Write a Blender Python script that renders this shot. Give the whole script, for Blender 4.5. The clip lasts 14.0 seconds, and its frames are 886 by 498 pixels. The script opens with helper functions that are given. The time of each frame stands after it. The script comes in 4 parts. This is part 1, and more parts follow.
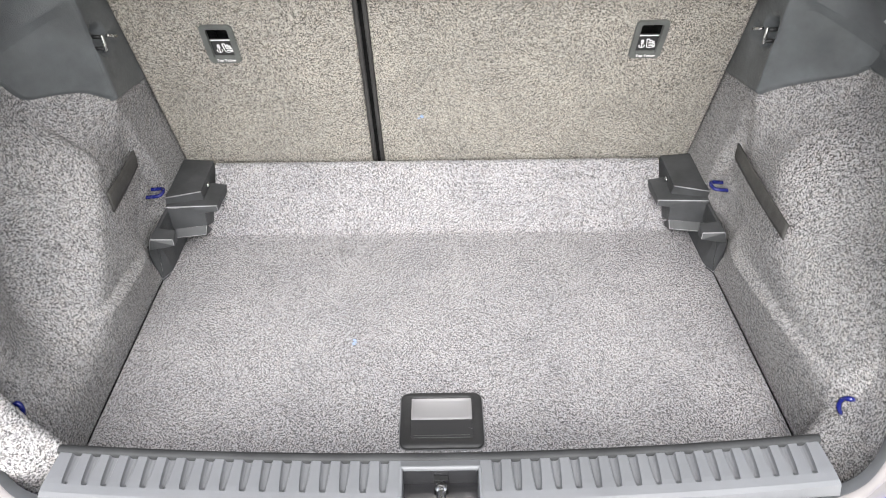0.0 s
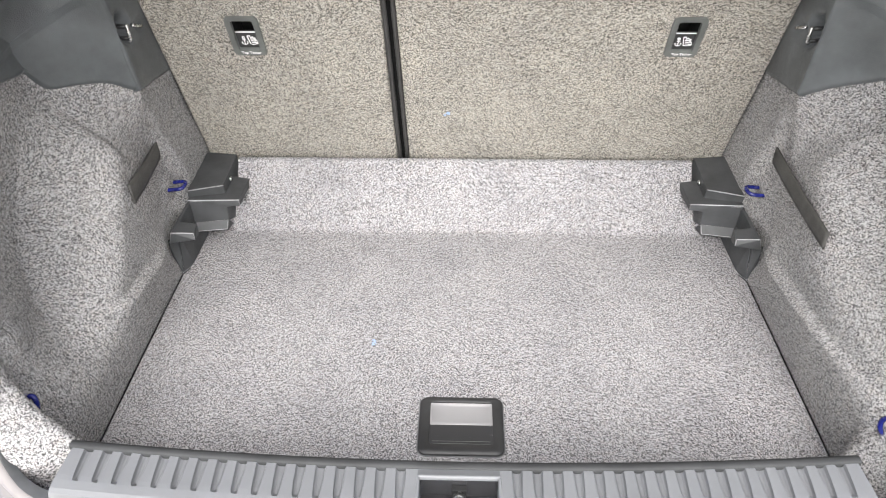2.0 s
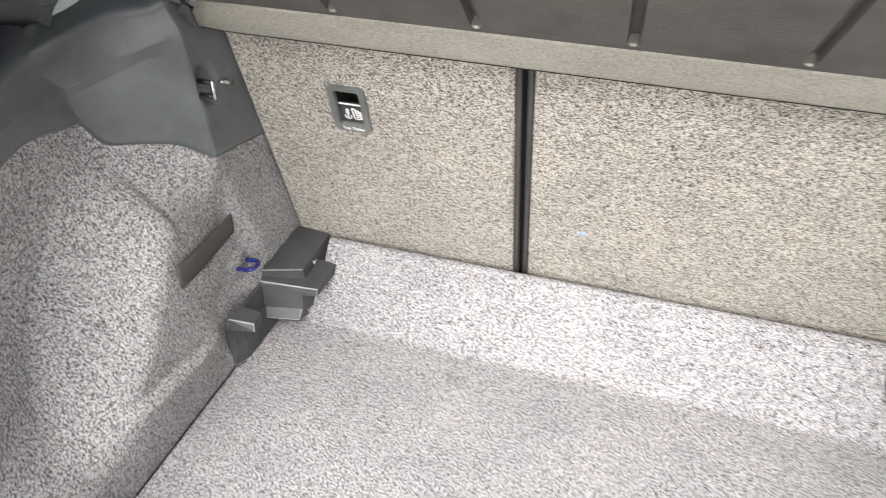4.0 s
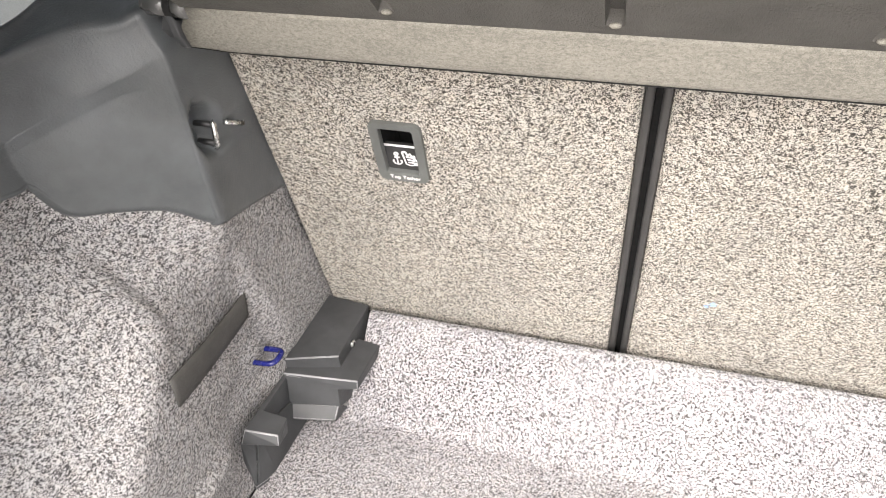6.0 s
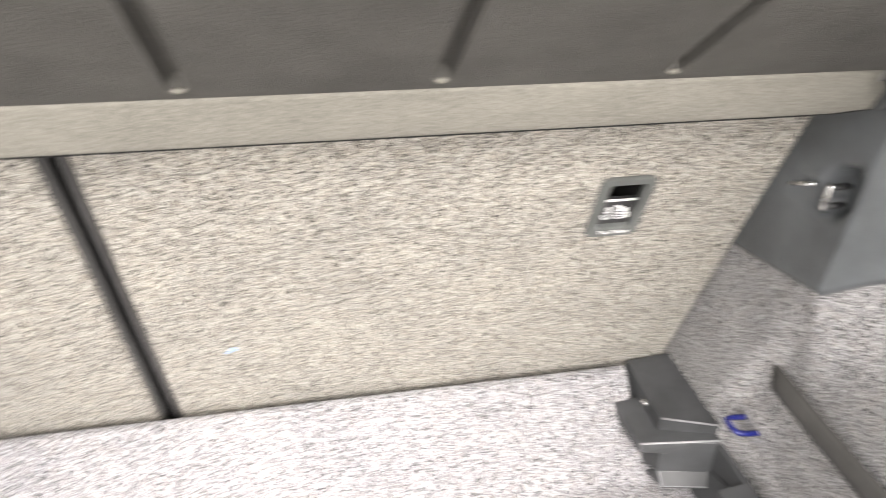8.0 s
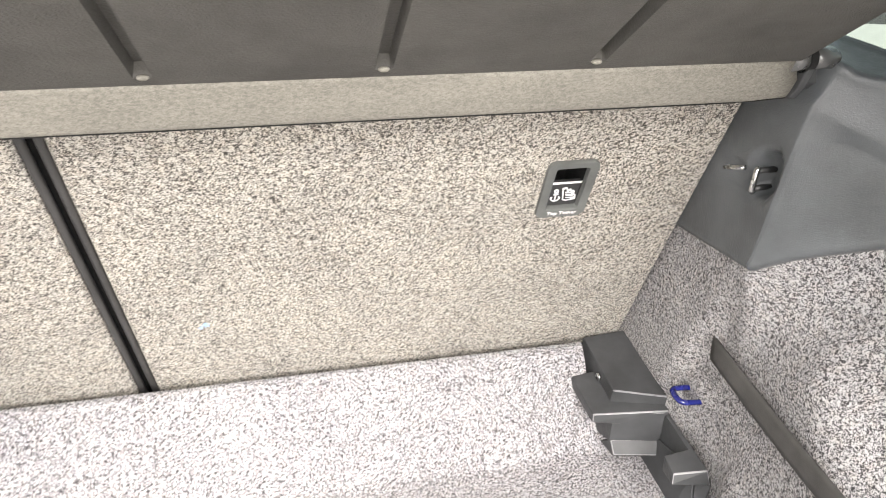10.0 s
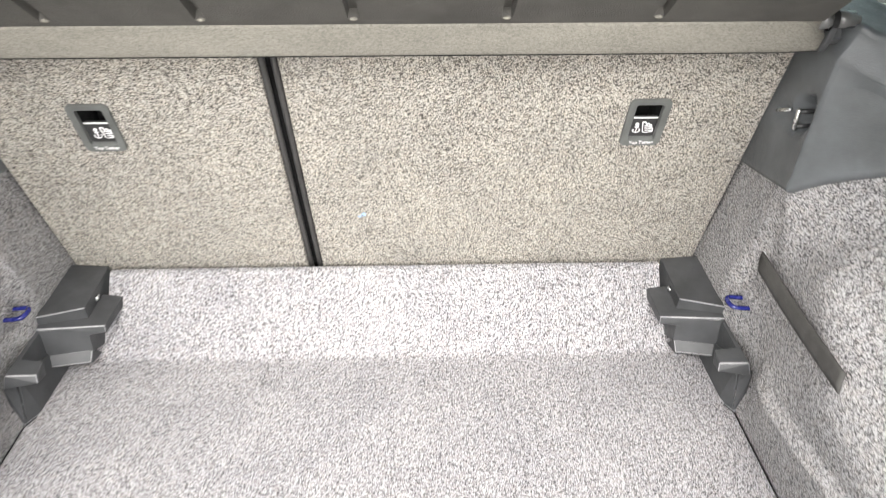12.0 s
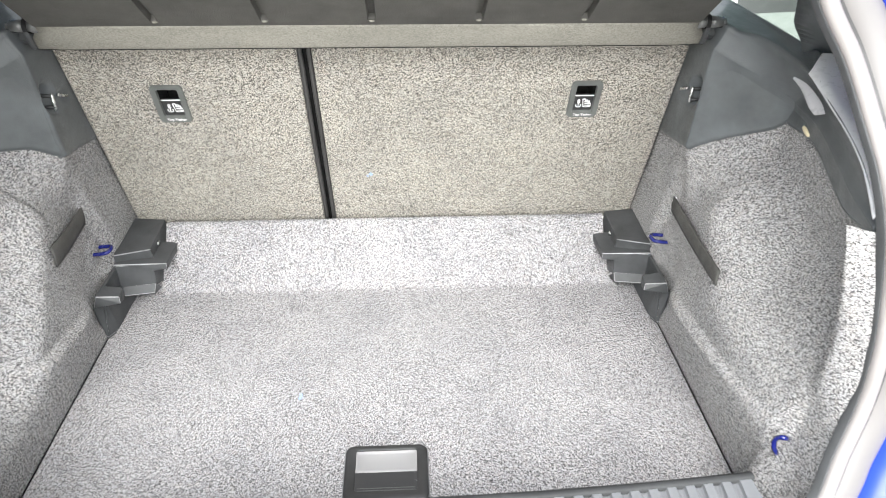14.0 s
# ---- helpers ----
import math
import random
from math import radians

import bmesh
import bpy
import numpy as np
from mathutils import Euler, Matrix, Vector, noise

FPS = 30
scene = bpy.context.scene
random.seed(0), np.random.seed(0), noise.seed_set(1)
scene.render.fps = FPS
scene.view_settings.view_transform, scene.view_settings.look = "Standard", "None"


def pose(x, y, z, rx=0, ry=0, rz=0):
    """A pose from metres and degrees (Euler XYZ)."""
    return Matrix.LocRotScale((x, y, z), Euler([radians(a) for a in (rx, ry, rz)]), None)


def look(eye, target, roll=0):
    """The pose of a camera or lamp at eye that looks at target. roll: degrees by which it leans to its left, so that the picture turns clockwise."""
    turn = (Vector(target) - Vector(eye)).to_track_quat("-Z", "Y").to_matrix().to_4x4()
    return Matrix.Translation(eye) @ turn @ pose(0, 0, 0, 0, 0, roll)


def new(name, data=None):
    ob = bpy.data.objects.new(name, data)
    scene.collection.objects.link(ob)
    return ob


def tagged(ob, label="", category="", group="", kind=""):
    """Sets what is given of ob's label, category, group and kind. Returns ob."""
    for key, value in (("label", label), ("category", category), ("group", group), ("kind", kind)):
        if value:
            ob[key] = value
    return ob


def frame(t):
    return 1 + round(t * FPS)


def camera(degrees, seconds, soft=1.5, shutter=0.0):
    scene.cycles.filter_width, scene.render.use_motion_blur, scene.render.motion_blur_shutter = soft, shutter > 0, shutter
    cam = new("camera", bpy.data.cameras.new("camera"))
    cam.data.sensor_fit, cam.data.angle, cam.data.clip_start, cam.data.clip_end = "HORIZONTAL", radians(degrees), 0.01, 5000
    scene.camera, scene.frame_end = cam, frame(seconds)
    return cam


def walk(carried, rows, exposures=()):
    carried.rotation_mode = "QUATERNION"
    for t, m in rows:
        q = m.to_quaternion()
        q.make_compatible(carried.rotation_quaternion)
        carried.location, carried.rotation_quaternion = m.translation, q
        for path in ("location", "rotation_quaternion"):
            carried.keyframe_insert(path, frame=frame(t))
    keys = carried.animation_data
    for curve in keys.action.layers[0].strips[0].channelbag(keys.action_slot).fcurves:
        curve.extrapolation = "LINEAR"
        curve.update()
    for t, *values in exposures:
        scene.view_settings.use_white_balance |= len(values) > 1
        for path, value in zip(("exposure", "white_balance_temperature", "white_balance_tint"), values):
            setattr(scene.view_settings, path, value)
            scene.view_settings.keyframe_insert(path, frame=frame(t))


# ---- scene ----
cam = camera(64.9, 14.0, soft=0.8, shutter=0.5)
PATH = [
    (0, (0.002, -0.067, 0.822), (0.012, 1.501, -0.42), -0.5),
    (0.5, (0.008, -0.058, 0.825), (-0.006, 1.516, -0.409), -0.8),
    (1, (0.013, -0.056, 0.82), (-0.025, 1.517, -0.416), -1.0),
    (1.5, (0.012, -0.051, 0.812), (-0.036, 1.517, -0.428), -0.9),
    (2, (0.001, -0.043, 0.807), (-0.055, 1.521, -0.438), -0.6),
    (2.5, (-0.011, -0.002, 0.802), (-0.085, 1.559, -0.446), -0.2),
    (3, (-0.01, 0.06, 0.785), (-0.11, 1.634, -0.445), 0.6),
    (3.5, (0.002, 0.158, 0.77), (-0.248, 1.763, -0.398), 2.3),
    (4, (0.004, 0.237, 0.757), (-0.436, 1.822, -0.381), 1.7),
    (4.2, (-0.014, 0.262, 0.747), (-0.502, 1.838, -0.383), 0.5),
    (6.3, (-0.127, 0.455, 0.664), (-0.612, 2.074, -0.406), -1.6),
    (6.5, (-0.124, 0.458, 0.662), (-0.562, 2.092, -0.405), -1.5),
    (7, (-0.085, 0.478, 0.665), (-0.329, 2.157, -0.394), -1.1),
    (7.5, (-0.006, 0.487, 0.67), (0.056, 2.193, -0.371), -0.1),
    (8, (0.065, 0.489, 0.676), (0.421, 2.178, -0.334), 1.3),
    (8.2, (0.088, 0.486, 0.68), (0.558, 2.149, -0.328), 1.5),
    (10.3, (0.085, 0.416, 0.692), (0.419, 2.093, -0.346), 1.9),
    (10.5, (0.078, 0.397, 0.696), (0.331, 2.081, -0.353), 1.6),
    (11, (0.07, 0.352, 0.695), (0.203, 2.033, -0.38), 1.5),
    (11.5, (0.073, 0.293, 0.715), (0.146, 1.971, -0.372), 0.9),
    (12, (0.066, 0.198, 0.735), (0.109, 1.874, -0.356), -0.0),
    (12.5, (0.058, 0.092, 0.731), (0.103, 1.777, -0.345), -0.4),
    (13, (0.058, 0.012, 0.746), (0.109, 1.702, -0.321), -0.0),
    (13.5, (0.05, -0.042, 0.774), (0.124, 1.646, -0.296), 0.4),
    (14, (0.042, -0.1, 0.808), (0.138, 1.582, -0.269), 0.5),
]
walk(cam, [(t, look(eye, target, roll)) for t, eye, target, roll in PATH],
     [(0.0, 1.48, 6380, 10), (3.0, 1.57, 6500, 10), (4.0, 1.70, 6530, 11), (6.5, 1.98, 6780, 13), (7.5, 1.88, 6750, 13), (8.0, 1.90, 6680, 12), (10.5, 1.93, 6720, 12), (11.5, 1.86, 6620, 11), (12.5, 1.83, 6440, 9), (13.0, 1.84, 6330, 8), (14.0, 1.81, 6320, 7)])

# ---- light ----
world = bpy.data.worlds.new("sky")
scene.world = world
world.use_nodes = True
wn = world.node_tree
sky = wn.nodes.new("ShaderNodeTexSky")
sky.sky_type, sky.sun_disc = "NISHITA", False
sky.sun_elevation, sky.sun_rotation = radians(45), radians(183)
sky.dust_density = 3.0
overcast = wn.nodes.new("ShaderNodeHueSaturation")
overcast.inputs["Saturation"].default_value = 0.25
wn.links.new(sky.outputs[0], overcast.inputs["Color"])
wn.links.new(overcast.outputs[0], wn.nodes["Background"].inputs[0])
wn.nodes["Background"].inputs[1].default_value = 0.142
sun = new("sun", bpy.data.lights.new("sun", "SUN"))
sun.data.energy, sun.data.angle, sun.data.color = 1.95, radians(70), (1.0, 0.97, 0.925)
sun.matrix_world = look((-0.12, -1.90, 2.72), (0, 0.8, 0))


# ---- materials ----
def material(name):
    m = bpy.data.materials.new(name)
    m.use_nodes = True
    t = m.node_tree
    return m, t, t.nodes["Principled BSDF"]


def node(t, kind, **values):
    n = t.nodes.new(kind)
    for key, v in values.items():
        n.inputs[key].default_value = v
    return n


def ramp(t, src, stops):
    r = t.nodes.new("ShaderNodeValToRGB")
    e = r.color_ramp.elements
    while len(e) < len(stops):
        e.new(0.5)
    for el, (p, c) in zip(e, stops):
        el.position, el.color = p, (*c, 1)
    t.links.new(src, r.inputs[0])
    return r.outputs[0]


def noise_tex(t, scale, detail=2.0, rough=0.5, distort=0.0, stretch=None):
    co = t.nodes.new("ShaderNodeTexCoord")
    n = node(t, "ShaderNodeTexNoise", Scale=scale, Detail=detail, Roughness=rough, Distortion=distort)
    if stretch:
        mp = t.nodes.new("ShaderNodeMapping")
        mp.inputs["Scale"].default_value = stretch
        t.links.new(co.outputs["Object"], mp.inputs[0])
        t.links.new(mp.outputs[0], n.inputs["Vector"])
    else:
        t.links.new(co.outputs["Object"], n.inputs["Vector"])
    return n.outputs[0]


def mix(t, a, b, fac, mode="MIX"):
    m = t.nodes.new("ShaderNodeMix")
    m.data_type, m.blend_type = "RGBA", mode
    for sock, v in ((m.inputs[0], fac), (m.inputs[6], a), (m.inputs[7], b)):
        if isinstance(v, (int, float)):
            sock.default_value = v
        elif isinstance(v, tuple):
            sock.default_value = (*v, 1)
        else:
            t.links.new(v, sock)
    return m.outputs[2]


def bump(t, b, height, strength, distance):
    n = node(t, "ShaderNodeBump", Strength=strength, Distance=distance)
    t.links.new(height, n.inputs["Height"])
    t.links.new(n.outputs[0], b.inputs["Normal"])


def carpet(name, dark, mid, light):
    """Needle-felt of dark, grey and pale fibres, one to three millimetres each."""
    m, t, b = material(name)
    fine, tuft, coarse = noise_tex(t, 1250, 2.0, 0.6, 1.2), noise_tex(t, 500, 1.5, 0.5, 1.3), noise_tex(t, 210, 2.0, 0.6, 0.6)
    fibre = mix(t, mix(t, fine, tuft, 0.70), coarse, 0.14)
    col = ramp(t, fibre, [(0.440, dark), (0.470, tuple(0.65 * a + 0.35 * c for a, c in zip(dark, mid))), (0.500, mid), (0.548, light)])
    tint = ramp(t, noise_tex(t, 120, 2.0, 0.5), [(0.35, (0.95, 0.97, 1.0)), (0.5, (1, 1, 1)), (0.65, (1.0, 0.95, 0.90))])
    col = mix(t, col, tint, 0.45, "MULTIPLY")
    cloud = ramp(t, noise_tex(t, 9, 3.0, 0.6), [(0.3, (0.89, 0.89, 0.90)), (0.7, (1.06, 1.055, 1.05))])
    col = mix(t, col, cloud, 1.0, "MULTIPLY")
    t.links.new(col, b.inputs["Base Color"])
    b.inputs["Roughness"].default_value = 0.95
    b.inputs["Specular IOR Level"].default_value = 0.15
    b.inputs["Sheen Weight"].default_value = 0.06
    b.inputs["Sheen Roughness"].default_value = 0.5
    bump(t, b, fibre, 0.5, 0.002)
    return m


def plastic(name, colour, rough=0.5, grain=450, depth=0.0006, spec=0.5, blotch=0.25):
    m, t, b = material(name)
    lo, hi = tuple(c * (1 - blotch) for c in colour), tuple(c * (1 + blotch) for c in colour)
    t.links.new(ramp(t, noise_tex(t, 14, 4.0, 0.6), [(0.3, lo), (0.7, hi)]), b.inputs["Base Color"])
    r = ramp(t, noise_tex(t, 40, 3.0, 0.6), [(0.3, (rough - 0.07,) * 3), (0.7, (rough + 0.07,) * 3)])
    t.links.new(r, b.inputs["Roughness"])
    b.inputs["Specular IOR Level"].default_value = spec
    bump(t, b, noise_tex(t, grain, 2.0, 0.6, 0.4), 0.5, depth)
    return m


def plain(name, colour, rough=0.4, metal=0.0, coat=0.0):
    m, t, b = material(name)
    b.inputs["Base Color"].default_value = (*colour, 1)
    b.inputs["Metallic"].default_value, b.inputs["Coat Weight"].default_value = metal, coat
    r = ramp(t, noise_tex(t, 120, 3.0, 0.6), [(0.3, (max(rough - 0.06, 0.02),) * 3), (0.7, (rough + 0.06,) * 3)])
    t.links.new(r, b.inputs["Roughness"])
    return m


def fabric(name, low, high):
    """Thin pressed fabric, a fine flecked weave with faint clouding along the edge."""
    m, t, b = material(name)
    weave = mix(t, noise_tex(t, 1300, 2.0, 0.6, 0.3), noise_tex(t, 520, 2.0, 0.6, 0.3, (0.6, 1.0, 1.0)), 0.45)
    cloud = noise_tex(t, 16, 4.0, 0.65, 0.0, (0.5, 1.2, 1.2))
    t.links.new(ramp(t, mix(t, weave, cloud, 0.22), [(0.40, low), (0.60, high)]), b.inputs["Base Color"])
    b.inputs["Roughness"].default_value, b.inputs["Specular IOR Level"].default_value = 0.85, 0.2
    bump(t, b, weave, 0.4, 0.0008)
    return m



CARPET_FLOOR = carpet("floor_felt", (0.046, 0.045, 0.047), (0.285, 0.278, 0.285), (0.480, 0.470, 0.480))
CARPET_SIDE = carpet("side_felt", (0.046, 0.045, 0.046), (0.280, 0.273, 0.272), (0.475, 0.465, 0.459))
CARPET_SEAT = carpet("seat_felt", (0.048, 0.045, 0.040), (0.305, 0.287, 0.255), (0.530, 0.501, 0.445))
TRIM = plastic("grained_trim_plastic", (0.092, 0.099, 0.103), 0.36, 520, 0.0008)
SUPPORT = plastic("satin_black_plastic", (0.058, 0.060, 0.062), 0.48, 700, 0.0003, 0.22)
support_surface = SUPPORT.node_tree.nodes["Principled BSDF"]
support_surface.inputs["Coat Weight"].default_value, support_surface.inputs["Coat Roughness"].default_value = 0.08, 0.24
# pale colour that paints a sky highlight along the support edges
EDGE_GLINT = plastic("plastic_edge_glint", (0.20, 0.20, 0.205), 0.30, 500, 0.0002, 0.6)
SILL = plastic("grey_sill_plastic", (0.140, 0.144, 0.151), 0.46, 900, 0.0003, 0.5, 0.08)
SHELF = plastic("shelf_underside", (0.078, 0.075, 0.069), 0.75, 520, 0.0022, 0.3, 0.18)
FASCIA = fabric("shelf_edge_fabric", (0.135, 0.129, 0.112), (0.245, 0.235, 0.203))
BLACK = plastic("black_plastic", (0.03, 0.03, 0.031), 0.45, 600, 0.0003)
SCUFFED = plastic("scuffed_black_plastic", (0.036, 0.036, 0.038), 0.4, 600, 0.0003)
scuff_tree = SCUFFED.node_tree
scuff = ramp(scuff_tree, noise_tex(scuff_tree, 70, 5.0, 0.7, 0.8, (0.5, 2.2, 1.0)), [(0.66, (0.036, 0.036, 0.038)), (0.70, (0.2, 0.2, 0.21))])
scuff_tree.links.new(scuff, scuff_tree.nodes["Principled BSDF"].inputs["Base Color"])
GRIP = plain("pale_grip_plastic", (0.29, 0.285, 0.288), 0.4)
BAND = plastic("dark_elastic_band", (0.07, 0.068, 0.064), 0.6, 900, 0.0006, 0.3)
RUBBER = plastic("gap_rubber", (0.042, 0.041, 0.040), 0.42, 500, 0.0004)
# near-black that puts the shade of gaps and hollows into the colour
VOID = plain("deep_black", (0.006, 0.006, 0.006), 0.9)
BLUE = plain("blue_coated_wire", (0.010, 0.014, 0.13), 0.25, 0.0, 0.4)
GLOSS = plain("glossy_black_plastic", (0.030, 0.030, 0.032), 0.16, 0.0, 0.5)
LIP = plastic("dark_grey_lip_plastic", (0.036, 0.037, 0.038), 0.6, 600, 0.0004, 0.25)
METAL = plain("bright_steel", (0.75, 0.75, 0.74), 0.25, 1.0)
WHITE = plain("white_print", (0.8, 0.8, 0.8), 0.5)
PAINT = plain("blue_car_paint", (0.008, 0.040, 0.50), 0.38, 0.0, 0.25)
SEAL = plastic("pale_seal", (0.22, 0.205, 0.20), 0.6, 300, 0.0006, 0.3, 0.05)
FLANGE = plain("pale_painted_flange", (0.150, 0.142, 0.140), 0.45)
LINER = plastic("headliner", (0.35, 0.35, 0.34), 0.9, 200, 0.001, 0.1)
# near-white stands in for the sky mirrored in the right pillar ledge
SKY_SHEEN = plain("sky_sheen_on_ledge", (0.78, 0.775, 0.78), 0.30, 0.0, 0.3)
LENS = plain("cream_lens", (0.72, 0.62, 0.42), 0.3)
SATIN = plain("satin_grey_plastic", (0.10, 0.10, 0.099), 0.24, 0.0, 0.5)
# paints the trim's reflected highlight; also colours the bands' pale tabs
SHEEN_AND_TAB = plain("pale_sheen_and_tab", (0.50, 0.495, 0.51), 0.30, 0.0, 0.3)
LINT = plain("pale_blue_lint", (0.30, 0.44, 0.68), 0.9)
GROUND = plastic("pale_concrete", (0.60, 0.578, 0.54), 0.9, 60, 0.01, 0.2)
glass, gt, gb = material("window_glass")
gb.inputs["Transmission Weight"].default_value, gb.inputs["Roughness"].default_value = 1.0, 0.02
gb.inputs["Base Color"].default_value = (0.085, 0.125, 0.106, 1)
# left pane's colour stands in for a dark scene outside that window
dark_view_glass = glass.copy()
dark_view_glass.name = "dark_view_window_glass"
dark_view_glass.node_tree.nodes["Principled BSDF"].inputs["Base Color"].default_value = (0.012, 0.015, 0.017, 1)


# ---- mesh helpers ----
def finish(name, bm, mat, parent=None, label="", smooth=False):
    bmesh.ops.recalc_face_normals(bm, faces=bm.faces)
    me = bpy.data.meshes.new(name)
    bm.to_mesh(me)
    bm.free()
    me.materials.append(mat)
    if smooth:
        me.polygons.foreach_set("use_smooth", [True] * len(me.polygons))
    ob = new(name, me)
    if parent:
        ob.parent = parent
    return tagged(ob, label)


def part(name, bm, mat, parent, label="", smooth=False):
    return finish(name, bm, mat, parent, label, smooth)


def box(bm, x0, x1, y0, y1, z0, z1, bevel=0.0):
    r = bmesh.ops.create_cube(bm, size=1)["verts"]
    for v in r:
        v.co = Vector(((x0 + x1) / 2 + v.co.x * (x1 - x0), (y0 + y1) / 2 + v.co.y * (y1 - y0), (z0 + z1) / 2 + v.co.z * (z1 - z0)))
    if bevel:
        bmesh.ops.bevel(bm, geom=list({e for v in r for e in v.link_edges}), offset=bevel, segments=3, profile=0.55, affect="EDGES")
    return bm


def prism(bm, outline, x0, x1, bevel=0.0, slant=None):
    """An outline in (y, z) drawn out along x; slant(x, y, z) may move its corners."""
    a = [bm.verts.new((x0, y, z)) for y, z in outline]
    b = [bm.verts.new((x1, y, z)) for y, z in outline]
    if slant:
        for v in a + b:
            v.co = Vector(slant(*v.co))
    bm.faces.new(a)
    bm.faces.new(b[::-1])
    n = len(a)
    for i in range(n):
        bm.faces.new((a[i], b[i], b[(i + 1) % n], a[(i + 1) % n]))
    if bevel:
        bmesh.ops.bevel(bm, geom=list({e for v in a + b for e in v.link_edges}), offset=bevel, segments=3, profile=0.55, affect="EDGES")
    return bm


def grid(bm, rows):
    vs = [[bm.verts.new(p) for p in row] for row in rows]
    for r0, r1 in zip(vs, vs[1:]):
        for i in range(len(r0) - 1):
            bm.faces.new((r0[i], r0[i + 1], r1[i + 1], r1[i]))
    return vs


def tube(bm, pts, radius, sides=10, close=False):
    pts = [Vector(p) for p in pts]
    n, rings = len(pts), []
    for i, p in enumerate(pts):
        d = (pts[(i + 1) % n] - pts[i - 1]) if close else (pts[min(i + 1, n - 1)] - pts[max(i - 1, 0)])
        q = d.to_track_quat("Z", "Y")
        if rings:
            q = (prev.rotation_difference(d).to_matrix() @ qm).to_quaternion()
        qm, prev = q.to_matrix(), d
        rings.append([bm.verts.new(p + qm @ Vector((radius * math.cos(a), radius * math.sin(a), 0))) for a in (2 * math.pi * k / sides for k in range(sides))])
    for i in range(n if close else n - 1):
        r0, r1 = rings[i], rings[(i + 1) % n]
        for k in range(sides):
            bm.faces.new((r0[k], r0[(k + 1) % sides], r1[(k + 1) % sides], r1[k]))
    if not close:
        bm.faces.new(rings[0]), bm.faces.new(rings[-1])
    return bm


def hull(bm, pts, bevel=0.0, segments=2, flat=10):
    """A convex solid round the given corners, its edges rounded."""
    vs = [bm.verts.new(p) for p in pts]
    bmesh.ops.convex_hull(bm, input=vs)
    bmesh.ops.dissolve_limit(bm, angle_limit=radians(flat), verts=bm.verts, edges=bm.edges)
    if bevel:
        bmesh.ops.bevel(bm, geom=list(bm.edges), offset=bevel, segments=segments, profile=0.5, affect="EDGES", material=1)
    return bm


def smooth_line(pts, n):
    """Points along a soft curve through the given ones."""
    pts = [Vector(p) for p in pts]
    out = []
    for i in range(len(pts) - 1):
        a, b, c, d = pts[max(i - 1, 0)], pts[i], pts[i + 1], pts[min(i + 2, len(pts) - 1)]
        for k in range(n):
            u = k / n
            out.append(0.5 * (2 * b + (c - a) * u + (2 * a - 5 * b + 4 * c - d) * u * u + (3 * b - a - 3 * c + d) * u ** 3))
    return out + [pts[-1]]


def rounded(w, h, r, n=5):
    """The corners of a rounded rectangle round the origin."""
    out = []
    for cx, cy, a0 in ((w / 2 - r, h / 2 - r, 0), (-w / 2 + r, h / 2 - r, 90), (-w / 2 + r, -h / 2 + r, 180), (w / 2 - r, -h / 2 + r, 270)):
        out += [(cx + r * math.cos(radians(a0 + 90 * k / n)), cy + r * math.sin(radians(a0 + 90 * k / n))) for k in range(n + 1)]
    return out


def step(a, b, v):
    u = min(max((v - a) / (b - a), 0.0), 1.0)
    return u * u * (3 - 2 * u)


def lerp_at(table, v):
    """Straight interpolation in rows of (key, value...)."""
    table = sorted(table)
    cols = list(zip(*table))
    return [float(np.interp(v, cols[0], c)) for c in cols[1:]]


def empty(name, label, category, group="", kind=""):
    return tagged(new(name), label, category, group, kind)


# ---- the load floor with its rising front edge ----
FLOOR_LINE = smooth_line([(0, 0.36, 0), (0, 0.70, 0), (0, 0.98, 0), (0, 1.012, 0.0003), (0, 1.024, 0.0035), (0, 1.036, 0.0155), (0, 1.050, 0.034), (0, 1.075, 0.066), (0, 1.104, 0.1005), (0, 1.112, 0.1062), (0, 1.1180, 0.1064)], 5)
bm = bmesh.new()
rows = []
for p in FLOOR_LINE:
    half = 0.4345 + 0.0624 * (1 - step(1.050, 1.060, p.y))
    rows.append([(half * k / 24, p.y, p.z) for k in range(-24, 25)])
vs = grid(bm, rows)
rim = [v for v in vs[0]] + [r[-1] for r in vs[1:]] + vs[-1][-2::-1] + [r[0] for r in vs[-2:0:-1]]
low = [bm.verts.new(v.co - Vector((0, 0, 0.02))) for v in rim]
for i in range(len(rim)):
    bm.faces.new((rim[i], low[i], low[(i + 1) % len(rim)], rim[(i + 1) % len(rim)]))
floor = tagged(finish("floor", bm, CARPET_FLOOR, smooth=True), "speckled grey felt carpet boot floor rising to the seats", "floor", kind="structure")
mod = floor.modifiers.new("edge", "EDGE_SPLIT")
mod.split_angle = radians(50)
# sheet added below the floor; its black paints the shade in the edge gaps
bm = bmesh.new()
box(bm, -0.70, 0.70, 0.30, 1.30, -0.06, -0.03)
tagged(finish("underfloor", bm, VOID), "black sheet added under the boot carpet to darken its gaps", "floor pan", kind="structure")

# ---- seat backs ----
SEAT_O, SEAT_UP = Vector((0, 1.128, 0.112)), Vector((0, -0.3478, 0.9376))
SEAT_IN = Vector((0, 0.9376, 0.3478))


def on_seat(x, v, d=0.0):
    """A point x across, v up the seat backs' rear face, d metres proud of it."""
    return Vector((x, 0, 0)) + SEAT_O + SEAT_UP * v - SEAT_IN * d


def seat_frame(x, v, d=0.0):
    m = Matrix.Identity(4)
    m.col[0][:3], m.col[1][:3], m.col[2][:3], m.col[3][:3] = (1, 0, 0), SEAT_UP, -SEAT_IN, on_seat(x, v, d)
    return m


